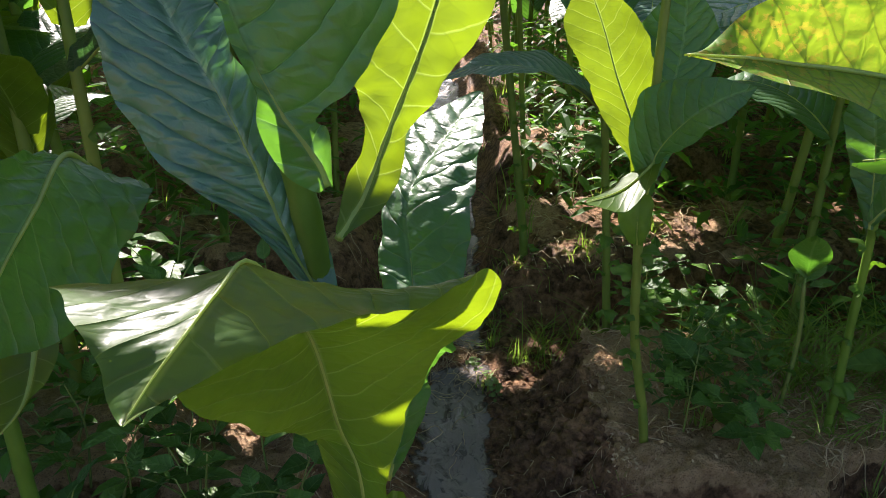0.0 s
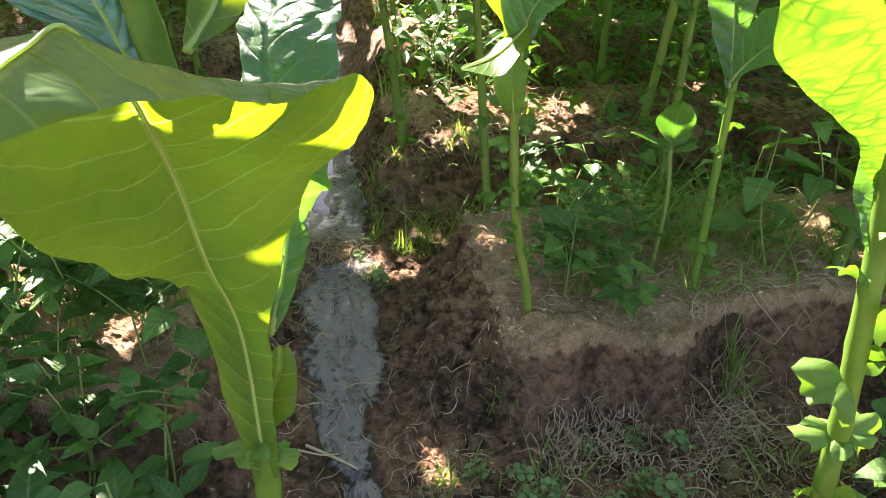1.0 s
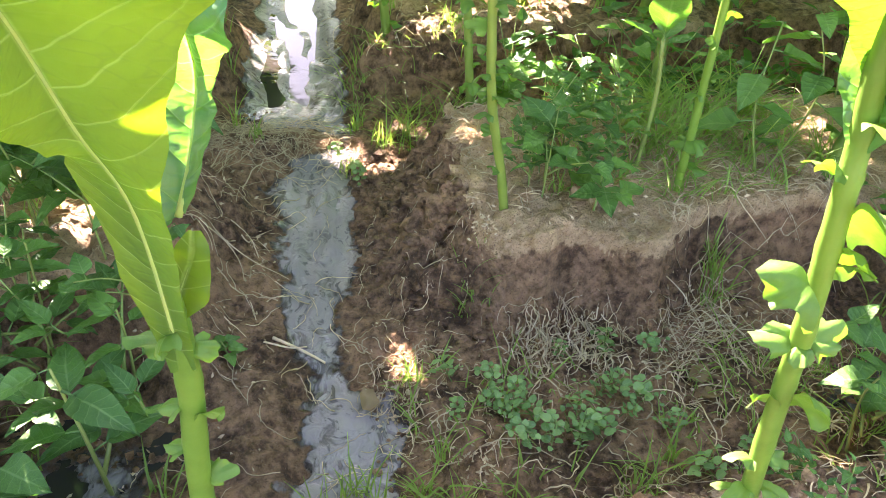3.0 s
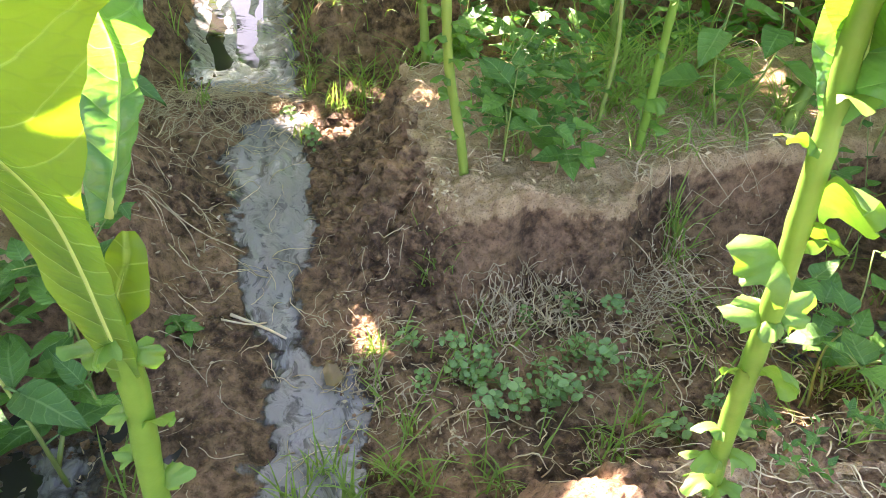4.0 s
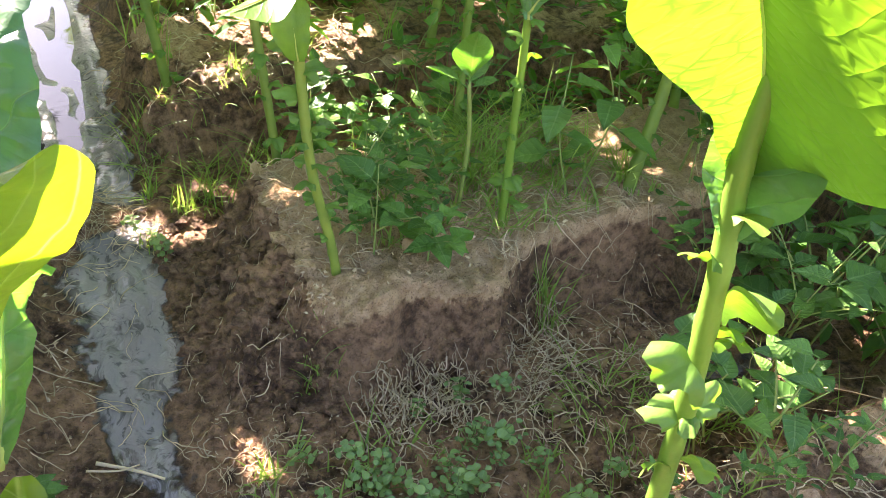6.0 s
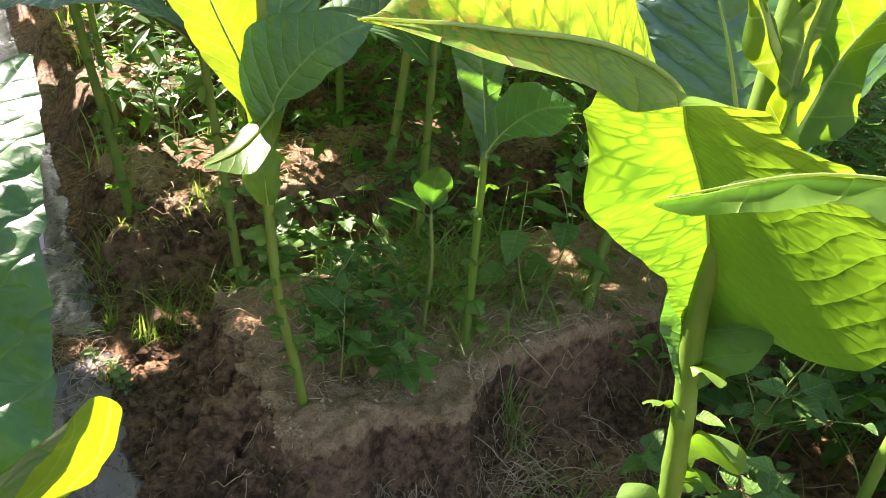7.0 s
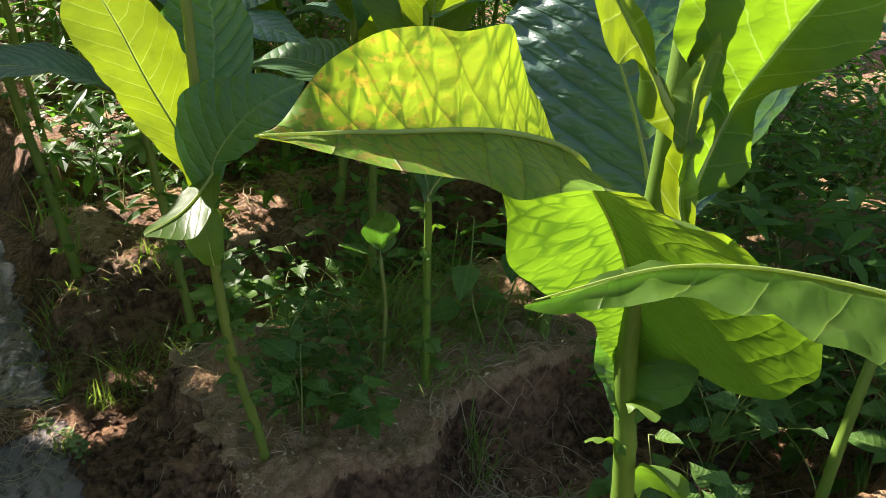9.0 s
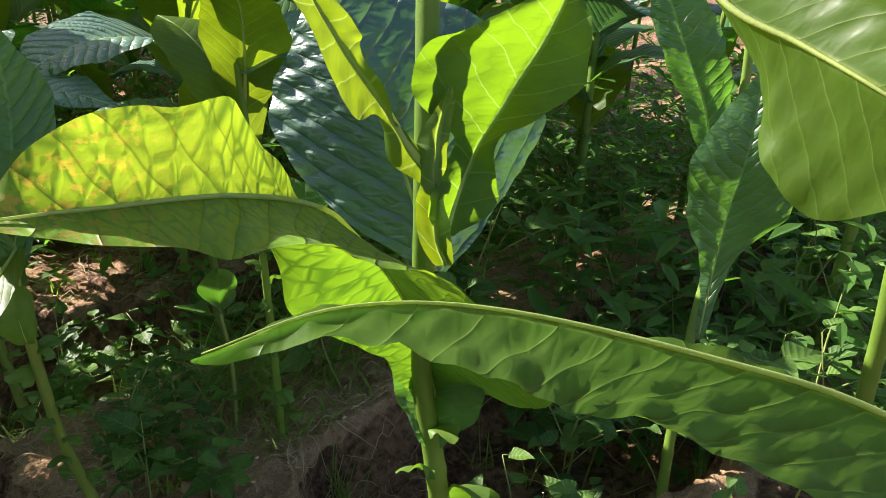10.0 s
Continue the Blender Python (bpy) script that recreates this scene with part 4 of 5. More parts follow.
blade(
    plant_bed,
    [(0.292, 1.025, 0.609), (0.287, 1.019, 0.638), (0.286, 1.022, 0.669), (0.296, 1.034, 0.703)],
    [(0.282, 1.029, 0.610), (0.258, 1.020, 0.647), (0.262, 1.020, 0.674), (0.292, 1.035, 0.703)],
    [(0.300, 1.022, 0.609), (0.305, 1.014, 0.642), (0.305, 1.019, 0.676), (0.298, 1.033, 0.703)],
    rows=20, cols=6, seed=44, frill=0.005, rib_r=0.002, mat=STUB,
)
blade(
    plant_bed,
    [(0.310, 1.058, 0.692), (0.336, 1.116, 0.750), (0.357, 1.161, 0.816), (0.371, 1.182, 0.888), (0.369, 1.195, 0.987)],
    [(0.303, 1.061, 0.692), (0.294, 1.120, 0.752), (0.290, 1.172, 0.816), (0.293, 1.206, 0.883), (0.366, 1.196, 0.990)],
    [(0.315, 1.057, 0.692), (0.364, 1.116, 0.748), (0.412, 1.152, 0.824), (0.425, 1.185, 0.903), (0.373, 1.194, 0.991)],
    label="broad dark leaf standing upright", rows=44, seed=45, mat=LEAF_DEEP,
)
blade(
    plant_bed_c,
    [(0.630, 1.010, 0.651), (0.644, 0.990, 0.692), (0.653, 0.936, 0.742), (0.663, 0.868, 0.770)],
    [(0.627, 1.015, 0.658), (0.632, 1.010, 0.719), (0.641, 0.959, 0.781), (0.662, 0.870, 0.773)],
    [(0.635, 1.006, 0.650), (0.654, 0.980, 0.685), (0.670, 0.910, 0.714), (0.664, 0.866, 0.768)],
    rows=36, cols=10, seed=46, mat=LEAF_DEEP,
)
blade(
    plant_bed_c,
    [(0.630, 1.007, 0.644), (0.634, 1.035, 0.719), (0.620, 1.043, 0.797), (0.604, 1.071, 0.880)],
    [(0.625, 1.010, 0.643), (0.610, 1.050, 0.716), (0.587, 1.064, 0.793), (0.601, 1.073, 0.881)],
    [(0.635, 1.004, 0.644), (0.651, 1.023, 0.722), (0.649, 1.023, 0.802), (0.607, 1.069, 0.882)],
    rows=36, cols=10, seed=47, mat=LEAF_DEEP,
)


# ---- plants of the rows behind, in one kind with three forms ----
def ready_leaf(length, width, rise, droop, seed, rows=22, cols=6):
    """A leaf that starts at the origin and grows along +x."""
    n = 6
    rib, left, right = [], [], []
    x = z = 0.0
    ang = radians(rise)
    for i in range(n):
        v = i / (n - 1)
        w = width * (0.14 + math.sin(math.pi * min(1.0, v * 0.92 + 0.06)) ** 0.85) * (0.02 if i == n - 1 else 1.0)
        rib.append((x, 0.0, z))
        up = w * 0.25 * (1 - v)
        left.append((x - w * 0.1, w, z + up))
        right.append((x - w * 0.1, -w, z + up))
        x, z = x + length / (n - 1) * math.cos(ang), z + length / (n - 1) * math.sin(ang)
        ang -= radians(droop) / (n - 1)
    return loft_leaf("leaf", rib, left, right, rows=rows, cols=cols, frill=0.007, pucker=0.002, seed=seed)


READY = []
for i, (ln, wd, rs, dr) in enumerate([(0.36, 0.085, 62, 70), (0.42, 0.10, 48, 90), (0.30, 0.07, 72, 60), (0.40, 0.095, 35, 80), (0.24, 0.055, 78, 40)]):
    me, M, L, R = ready_leaf(ln, wd, rs, dr, 200 + i)
    me.materials.append((LEAF, LEAF_DEEP, LEAF, LEAF_BLUE, LEAF)[i])
    v, f = tube_data(M[::3], [0.0036 * (1 - 0.8 * k / (len(M[::3]) - 1)) for k in range(len(M[::3]))], 5)
    READY.append((me, mesh_of("midrib", v, f, RIB)))


def row_plant(seed, height, bare, leaves, label):
    """A whole tobacco plant at the origin: picked lower stem, then leaves in a spiral."""
    rnd = random.Random(seed)
    root = tagged(new("tobacco_plant"), label, "tobacco plant", "rows of tobacco")
    pts = [(0, 0, -0.05), (rnd.uniform(-0.03, 0.03), rnd.uniform(-0.03, 0.03), height * 0.5), (rnd.uniform(-0.06, 0.06), rnd.uniform(-0.06, 0.06), height)]
    _, P, rad = stalk(root, pts, 0.0135, 0.007, 13, STEM_OLD if seed % 2 else STEM)
    for k in range(5):
        j = int(np.argmin(abs(P[:, 2] - (0.08 + k * bare / 5))))
        put_stub(root, P[j], rad[j], k * 137 + rnd.uniform(-25, 25), rnd.randrange(4), rnd.uniform(-5, 45))
    for k in range(leaves):
        h = bare + (height - bare) * (k + 0.3) / leaves
        j = int(np.argmin(abs(P[:, 2] - h)))
        which = min(4, int(5 * k / leaves)) if rnd.random() < 0.4 else rnd.randrange(4)
        me, rib = READY[which]
        ob = link("leaf", me, None, root)
        s = rnd.uniform(0.75, 1.15)
        ob.matrix_basis = Matrix.Translation(P[j].tolist()) @ pose(0, 0, 0, rnd.uniform(-12, 12), rnd.uniform(-12, 15), k * 137.5 + rnd.uniform(-25, 25)) @ Matrix.Diagonal((s, s, s, 1))
    return root



def crown(root, P, lo, hi, count, seed, scale=1.0, skip=()):
    """Upper leaves of a plant on the bed, from lo to hi on its stem; added to shade the ground."""
    rnd = random.Random(seed)
    for k in range(count):
        j = int(np.argmin(abs(P[:, 2] - (lo + (hi - lo) * k / max(1, count - 1)))))
        me, rib = READY[rnd.randrange(5)]
        s = rnd.uniform(0.8, 1.1) * scale
        turned = pose(0, 0, 0, rnd.uniform(-12, 12), rnd.uniform(-12, 12), k * 137.5 + rnd.uniform(-25, 25) + seed * 40)
        if k in skip:
            continue
        ob = link("leaf", me, None, root)
        ob.matrix_parent_inverse = root.matrix_basis.inverted()
        ob.matrix_basis = Matrix.Translation(P[j].tolist()) @ turned @ Matrix.Diagonal((s, s, s, 1))
        link("midrib", rib, None, ob)


# crowns added for shade on beds and furrows, many leaves above the view
crown(plant_bed_b, stem_b, 0.62, 1.2, 9, 1, skip=(0,))
crown(plant_bed_c, stem_c, 0.78, 1.1, 6, 2)
crown(plant_bed_d, stem_d, 0.66, 1.2, 9, 3)
crown(plant_bed_e, stem_e, 0.72, 1.1, 8, 4)
def reach(root, P, h, az, which, s):
    """One unseen leaf added to cast shade: at height h on the stem, growing towards az."""
    j = int(np.argmin(abs(P[:, 2] - h)))
    me, rib = READY[which]
    ob = link("leaf", me, None, root)
    ob.matrix_parent_inverse = root.matrix_basis.inverted()
    ob.matrix_basis = Matrix.Translation(P[j].tolist()) @ pose(0, 0, 0, 0, 0, az) @ Matrix.Diagonal((s, s, s, 1))
    link("midrib", rib, None, ob)


# leaves added above the view, placed to keep sun off beds and lower leaves
for h, az, which, s in [(1.0, 188, 0, 1.1), (1.05, 168, 0, 1.0), (1.0, 205, 0, 1.1), (1.05, 150, 0, 1.0), (1.0, 120, 1, 1.0)]:
    reach(plant_far_a, stem_fa, h, az, which, s)
for h, az, which, s in [(0.90, 210, 3, 1.2), (0.98, 170, 1, 1.2), (1.05, 190, 3, 1.2), (0.95, 250, 3, 1.0)]:
    reach(plant_far_b, stem_fb, h, az, which, s)
for h, az, which, s in [(1.32, -3, 1, 0.8), (1.33, 8, 3, 0.75), (1.05, 5, 3, 0.7), (1.2, -8, 3, 0.75), (1.12, -2, 1, 0.75), (1.26, 2, 3, 0.72)]:
    reach(plant_bank, stem_bank, h, az, which, s)
# unseen leaf added to shade the broad leaves of the left plant
reach(plant_left, stem_left, 1.06, 98, 3, 0.5)
# more added leaves above the view that block sun along the ditch
for h, az, which, s in [(1.0, 0, 3, 1.2), (1.1, 15, 1, 1.2), (1.2, -12, 3, 1.2), (1.3, 5, 1, 1.1), (1.35, -30, 3, 1.1), (1.3, 40, 3, 1.1)]:
    reach(plant_bank_b, stem_bank_b, h, az, which, s)
crown(plant_bank_b, stem_bank_b, 0.85, 1.4, 12, 10, 1.1)
crown(plant_far_a, stem_fa, 0.9, 1.15, 12, 6, 1.15)
crown(plant_far_b, stem_fb, 0.82, 1.15, 11, 7, 1.1, skip=(7, 10))
crown(plant_far_c, stem_fc, 0.7, 1.15, 9, 8, skip=(1, 3, 5))
crown(plant_bank, stem_bank, 0.85, 1.36, 14, 9, 1.0)
crown(plant_bed, stem_a, 0.98, 1.1, 4, 5, 0.8)


def joined_plant(seed, height, bare, leaves, label):
    """A plant of the rows farther off: a stem, and its foliage as one part."""
    rnd = random.Random(seed)
    root = tagged(new("tobacco_plant"), label, "tobacco plant", "rows of tobacco")
    pts = [(0, 0, -0.05), (rnd.uniform(-0.03, 0.03), 0.02, height * 0.5), (rnd.uniform(-0.06, 0.06), rnd.uniform(-0.06, 0.06), height)]
    _, P, rad = stalk(root, pts, 0.0135, 0.007, 13, STEM_OLD)
    verts, faces, size, unit = [], [], [], []
    for k in range(leaves):
        j = int(np.argmin(abs(P[:, 2] - (bare + (height - bare) * (k + 0.3) / leaves))))
        me = FAR_READY[rnd.randrange(3)]
        s = rnd.uniform(0.75, 1.15)
        mm = Matrix.Translation(P[j].tolist()) @ pose(0, 0, 0, rnd.uniform(-12, 12), rnd.uniform(-12, 15), k * 137.5 + rnd.uniform(-25, 25)) @ Matrix.Diagonal((s, s, s, 1))
        start = len(verts)
        verts += [tuple(mm @ v.co) for v in me.vertices]
        faces += [[start + i for i in p.vertices] for p in me.polygons]
        for layer, store in (("size", size), ("unit", unit)):
            store += [tuple(d.uv) for d in me.uv_layers[layer].data]
    me = mesh_of("foliage", verts, faces, LEAF if seed % 2 else LEAF_DEEP)
    for layer, store in (("size", size), ("unit", unit)):
        me.uv_layers.new(name=layer).data.foreach_set("uv", np.array(store, np.float32).ravel())
    link("foliage", me, None, root)
    return root


FAR_READY = [ready_leaf(0.38, 0.09, 60, 75, 240, 12, 4)[0], ready_leaf(0.42, 0.10, 42, 85, 241, 12, 4)[0], ready_leaf(0.28, 0.065, 74, 50, 242, 12, 4)[0]]
LABELS = ["tall tobacco plant with bare lower stem", "leafy tobacco plant in a shaded row", "shorter tobacco plant with upright leaves"]
near_forms = [row_plant(301, 1.35, 0.55, 11, LABELS[0]), row_plant(302, 1.15, 0.45, 12, LABELS[1]), row_plant(303, 1.0, 0.45, 9, LABELS[2]), row_plant(304, 1.45, 0.65, 11, LABELS[0])]
far_forms = [joined_plant(311, 1.35, 0.5, 12, LABELS[0]), joined_plant(312, 1.2, 0.4, 13, LABELS[1]), joined_plant(313, 1.5, 0.6, 12, LABELS[0])]
rr = random.Random(77)
spots = []
for k in range(2, 11):
    yb = FIRST_BED + k * BED
    for side in (1, -1):
        for c in range(9 if k < 6 else 7):
            for line in (-0.2, 0.2):
                x = side * ((0.62 if k == 2 else 0.5) + c * 0.36) + rr.uniform(-0.07, 0.07)
                y = yb + line + rr.uniform(-0.06, 0.06)
                if rr.random() < 0.86 and not (k == 2 and side == 1 and c == 0):
                    spots.append((x, y, 0 if k < 4 and c < 6 else 1))
for x, y in [(-0.70, 1.20), (-0.95, 1.62), (-0.80, 1.5), (-0.50, 2.04), (-0.54, 2.44), (-1.0, 1.25), (-1.35, 1.1), (-1.5, 1.5), (1.45, 1.42), (1.75, 1.12), (2.1, 1.35), (2.5, 1.15), (1.75, 0.45), (2.15, 0.2), (2.6, 0.42), (-0.8, 0.35), (-1.2, 0.15), (3.0, 1.3), (3.1, 0.3), (-0.29, 3.12), (-0.27, 3.5), (-0.3, 3.9)]:
    spots.append((x, y, 0))
for forms, far in ((near_forms, 0), (far_forms, 1)):
    used = 0
    for x, y, kind in spots:
        if kind == far:
            m = pose(x, y, ground_z(x, y), rr.uniform(-5, 5), rr.uniform(-5, 5), rr.uniform(0, 360))
            if used < len(forms):
                forms[used].matrix_basis = m
            else:
                copy_thing(forms[rr.randrange(len(forms))], m)
            used += 1


# ---- weeds ----
def small_leaf(name, wide, tip, mat, seed, rows=8, cols=5, droop=0.25, blunt=False):
    """An ovate leaf one unit long on a short petiole, along +x."""
    rnd = random.Random(seed)
    verts, faces = [], []
    for i in range(rows):
        v = i / (rows - 1)
        w = wide * 0.5 * (math.sin(math.pi * v**tip) ** 0.8 * (1.12 - 0.34 * v) if 0 < v < 1 else 0.0) + 0.010 * (1 - v)
        if blunt:
            w = wide * 0.5 * math.sqrt(max(0.0, 1 - (2 * v - 1) ** 2)) + 0.01
        for j in range(cols):
            u = 2 * j / (cols - 1) - 1
            z = 0.16 * w * abs(u) * 2 - droop * (v**2) + 0.03 * math.sin(9 * v + 4 * u + seed)
            verts.append((0.22 + v * 0.9 - 0.06 * abs(u) * math.sin(math.pi * v), u * w, z))
    for i in range(rows - 1):
        for j in range(cols - 1):
            faces.append((i * cols + j, i * cols + j + 1, (i + 1) * cols + j + 1, (i + 1) * cols + j))
    tv, tf = tube_data([(0, 0, 0), (0.12, 0, 0.01), (0.24, 0, 0.0)], [0.02, 0.018, 0.012], 4, len(verts))
    unit = [(2 * j / (cols - 1) - 1, i / (rows - 1)) for i in range(rows) for j in range(cols)] + [(0.0, 0.0)] * len(tv)
    me = mesh_of(name, verts + tv, faces + tf, mat)
    loops = np.zeros(len(me.loops), int)
    me.loops.foreach_get("vertex_index", loops)
    me.uv_layers.new(name="unit").data.foreach_set("uv", np.array(unit, np.float32)[loops].ravel())
    return me


OVATE = [small_leaf("leaf", 0.62, 0.72, WEED, s, droop=d) for s, d in ((1, 0.2), (2, 0.35), (3, 0.1))]
NARROW = [small_leaf("leaf", 0.42, 0.75, WEED, s, droop=d) for s, d in ((4, 0.25), (5, 0.1))]
ROUND = [small_leaf("leaf", 0.78, 0.9, WEED_PALE, s, 8, 5, d, True) for s, d in ((6, 0.1), (7, 0.2))]
PADDLE = small_leaf("leaf", 0.62, 1.15, WEED, 9, 12, 7, 0.15)


def weed(height, leaf, leaves, spread_deg, kinds, seed, label, category="weed", group="weeds", pairs=True, r=0.0022, branches=0):
    """A weed at the origin: stem, side branches and leaves, each leaf a part."""
    rnd = random.Random(seed)
    root = tagged(new("weed"), label, category, group)
    lines = [[(0, 0, -0.02), (rnd.uniform(-0.1, 0.1) * height, rnd.uniform(-0.1, 0.1) * height, height * 0.5), (rnd.uniform(-0.2, 0.2) * height, rnd.uniform(-0.2, 0.2) * height, height)]]
    for b in range(branches):
        a, h0 = rnd.uniform(0, 6.28), height * rnd.uniform(0.15, 0.5)
        reach = height * rnd.uniform(0.3, 0.5)
        lines.append([(0, 0, h0), (math.cos(a) * reach * 0.5, math.sin(a) * reach * 0.5, h0 + reach * 0.5), (math.cos(a) * reach, math.sin(a) * reach, h0 + reach * 0.8)])
    verts, faces = [], []
    for line in lines:
        v, f = tube_data(glide(line, 8), np.linspace(r, r * 0.45, 8), 5, len(verts))
        verts, faces = verts + v, faces + f
    link("stem", mesh_of("stem", verts, faces), WEED_STEM, root)
    for line in lines:
        P = glide(line, 20)
        n = max(3, int(leaves / len(lines)))
        for k in range(n):
            p = P[min(19, int(19 * (0.25 + 0.75 * (k + 1) / n)))]
            s = leaf * rnd.uniform(0.7, 1.15) * (0.65 if k == n - 1 else 1.0)
            az = (k // 2 * 90 + (k % 2) * 180 if pairs else k * 137) + rnd.uniform(-25, 25)
            ob = link("leaf", rnd.choice(kinds), None, root)
            ob.matrix_basis = Matrix.Translation(p.tolist()) @ pose(0, 0, 0, rnd.uniform(-15, 15), -spread_deg + rnd.uniform(-20, 25), az) @ Matrix.Diagonal((s, s, s, 1))
    return root


def stand(thing, x, y, turn=0.0, s=1.0, dz=0.0, lean=0.0):
    thing.matrix_basis = pose(x, y, ground_z(x, y) + dz, lean, 0, turn) @ Matrix.Diagonal((s, s, s, 1))
    return thing


def repeat(thing, x, y, turn, lean=0.0, s=1.0):
    c = copy_thing(thing, pose(x, y, ground_z(x, y), lean, 0, turn))
    c.scale = (s, s, s)
    return c


wr = random.Random(5)
# on the bed in the middle
BUSH = "dark green broad-leaved weed growing on the bed"
w_a = stand(weed(0.17, 0.065, 12, 25, OVATE, 401, BUSH, branches=2), 0.447, 1.10, 20)
w_b = stand(weed(0.11, 0.072, 10, 10, OVATE, 402, "low weed with broad drooping leaves on the bed", branches=1), 0.53, 1.05, 100)
w_c = stand(weed(0.24, 0.055, 16, 20, OVATE, 403, "upright weed with pale green paired leaves", branches=3), 0.585, 1.545, 0)
w_d = stand(weed(0.30, 0.06, 18, 20, OVATE, 404, "upright weed with pale green paired leaves", branches=3), 0.72, 1.60, 60)
w_fine = stand(weed(0.15, 0.036, 26, 25, NARROW, 412, "fine-leaved upright weed on the bed", branches=4, r=0.0018), 0.43, 1.13, 10)
for x, y, turn, sc in [(0.47, 1.16, 80, 1.1), (0.52, 1.12, 150, 0.9), (0.45, 1.22, 220, 1.2), (0.56, 1.2, 300, 1.0), (0.60, 1.13, 40, 0.8), (0.50, 1.28, 190, 1.2), (0.66, 1.27, 20, 1.2), (0.60, 1.34, 100, 1.2)]:
    repeat(w_fine, x, y, turn, 0, sc)
repeat(w_a, 0.50, 1.17, 200)
repeat(w_c, 0.66, 1.66, 140)
repeat(w_d, 0.52, 1.62, 250)
repeat(w_a, 0.62, 1.20, 80, s=0.8)
repeat(w_c, 0.47, 1.19, 310, s=0.7)
for k in range(15):
    repeat((w_c, w_d)[k % 2], wr.uniform(0.45, 1.2), wr.uniform(1.56, 1.95), wr.uniform(0, 360), wr.uniform(-8, 8), wr.uniform(0.7, 1.2))

# young plant with one paddle leaf
young = tagged(new("weed"), "young plant with one broad upright paddle leaf", "young plant", "weeds")
_v, _f = tube_data(glide([(0, 0, -0.02), (0.005, 0, 0.15), (-0.01, 0, 0.27)], 10), np.linspace(0.005, 0.004, 10), 6)
link("stem", mesh_of("stem", _v, _f), WEED_STEM, young)
for s, az, up in ((0.12, 240, 74), (0.07, 40, 45), (0.075, 150, 30), (0.05, 330, 30)):
    ob = link("leaf", PADDLE, None, young)
    ob.matrix_basis = Matrix.Translation((-0.01, 0, 0.26)) @ pose(0, 0, 0, 10, -up, az) @ Matrix.Diagonal((s, s, s, 1))
stand(young, 0.668, 1.19, 0)

# hanging-leaf weed between the stems
hang = stand(weed(0.30, 0.10, 7, -15, OVATE, 405, "thin-stemmed weed with large hanging leaves", pairs=False, r=0.003), 0.92, 1.15, 30, lean=-6)
repeat(hang, 0.99, 1.21, 160, 4)

# left bank and furrow
LEFT = "leafy weed crowding the ditch bank"
w_e = stand(weed(0.30, 0.10, 10, 15, NARROW + OVATE[:1], 406, "tall weed with large smooth leaves over a puddle", r=0.004, pairs=True, branches=1), -0.285, 0.70, 30)
w_f = stand(weed(0.20, 0.08, 14, 25, NARROW, 407, LEFT, branches=3), -0.42, 0.95, 10)
w_g = stand(weed(0.26, 0.075, 16, 20, OVATE, 408, LEFT, branches=3), -0.55, 1.10, 80)
repeat(w_e, -0.40, 0.66, 170, s=0.95)
for k in range(26):
    x, y = wr.uniform(-1.3, -0.3), wr.uniform(0.62, 1.5)
    repeat((w_f, w_g, w_a)[k % 3], x, y, wr.uniform(0, 360), wr.uniform(-10, 10), wr.uniform(0.7, 1.25))
for x, y, turn, s in [(-0.24, 0.92, 20, 0.8), (-0.30, 1.0, 140, 1.0), (-0.27, 1.08, 60, 0.9), (-0.40, 1.04, 300, 1.2), (-0.33, 1.14, 200, 1.0)]:
    repeat((w_f, w_g)[turn % 40 > 0], x, y, turn, 0, s)
w_tall = stand(weed(0.30, 0.085, 18, 20, NARROW, 413, "tall weed with long glossy leaves beside a puddle", branches=3, r=0.0032), -0.26, 0.82, 40)
for k in range(11):
    repeat(w_tall, wr.uniform(-0.62, -0.27), wr.uniform(0.80, 1.12), wr.uniform(0, 360), wr.uniform(-12, 12), wr.uniform(0.65, 1.15))
rosette = stand(weed(0.035, 0.036, 10, 10, OVATE, 409, "small rosette weed on dark mud", r=0.002, pairs=False), -0.137, 0.94, 0)

# right: thicket beside the path
w_h = stand(weed(0.24, 0.085, 12, 15, OVATE, 410, "bushy weed with broad leaves in dappled light", branches=3, r=0.003), 0.86, 0.62, 0)
w_i = stand(weed(0.34, 0.06, 20, 25, OVATE, 411, "bushy weed with small leaves in dappled light", branches=4), 1.15, 0.72, 0)
repeat(w_h, 0.80, 0.50, 60, s=0.85)
repeat(w_h, 0.93, 0.72, 200, s=0.9)
for k in range(64):
    x, y = wr.uniform(0.98, 3.0), wr.uniform(0.25, 1.0)
    if (x - 1.05) ** 2 + (y - 1.14) ** 2 > 0.03:
        repeat((w_h, w_i, w_d)[k % 3], x, y, wr.uniform(0, 360), wr.uniform(-12, 12), wr.uniform(0.75, 1.5))
for k in range(40):
    repeat((w_i, w_g, w_d)[k % 3], wr.uniform(1.15, 3.2), wr.uniform(1.0, 1.9), wr.uniform(0, 360), wr.uniform(-12, 12), wr.uniform(0.8, 1.5))
for k in range(40):
    side = 1 if k % 3 else -1
    repeat((w_i, w_c, w_d)[k % 3], side * wr.uniform(0.32, 2.2), wr.uniform(1.98, 3.3), wr.uniform(0, 360), wr.uniform(-12, 12), wr.uniform(0.6, 1.3))

for x, y, turn, sc in [(0.66, 0.52, 10, 0.7), (0.74, 0.46, 120, 0.8), (0.84, 0.42, 230, 0.9), (0.62, 0.42, 300, 0.6), (0.93, 0.5, 60, 0.8), (0.70, 0.36, 180, 0.7)]:
    repeat(w_fine, x, y, turn, 0, sc)
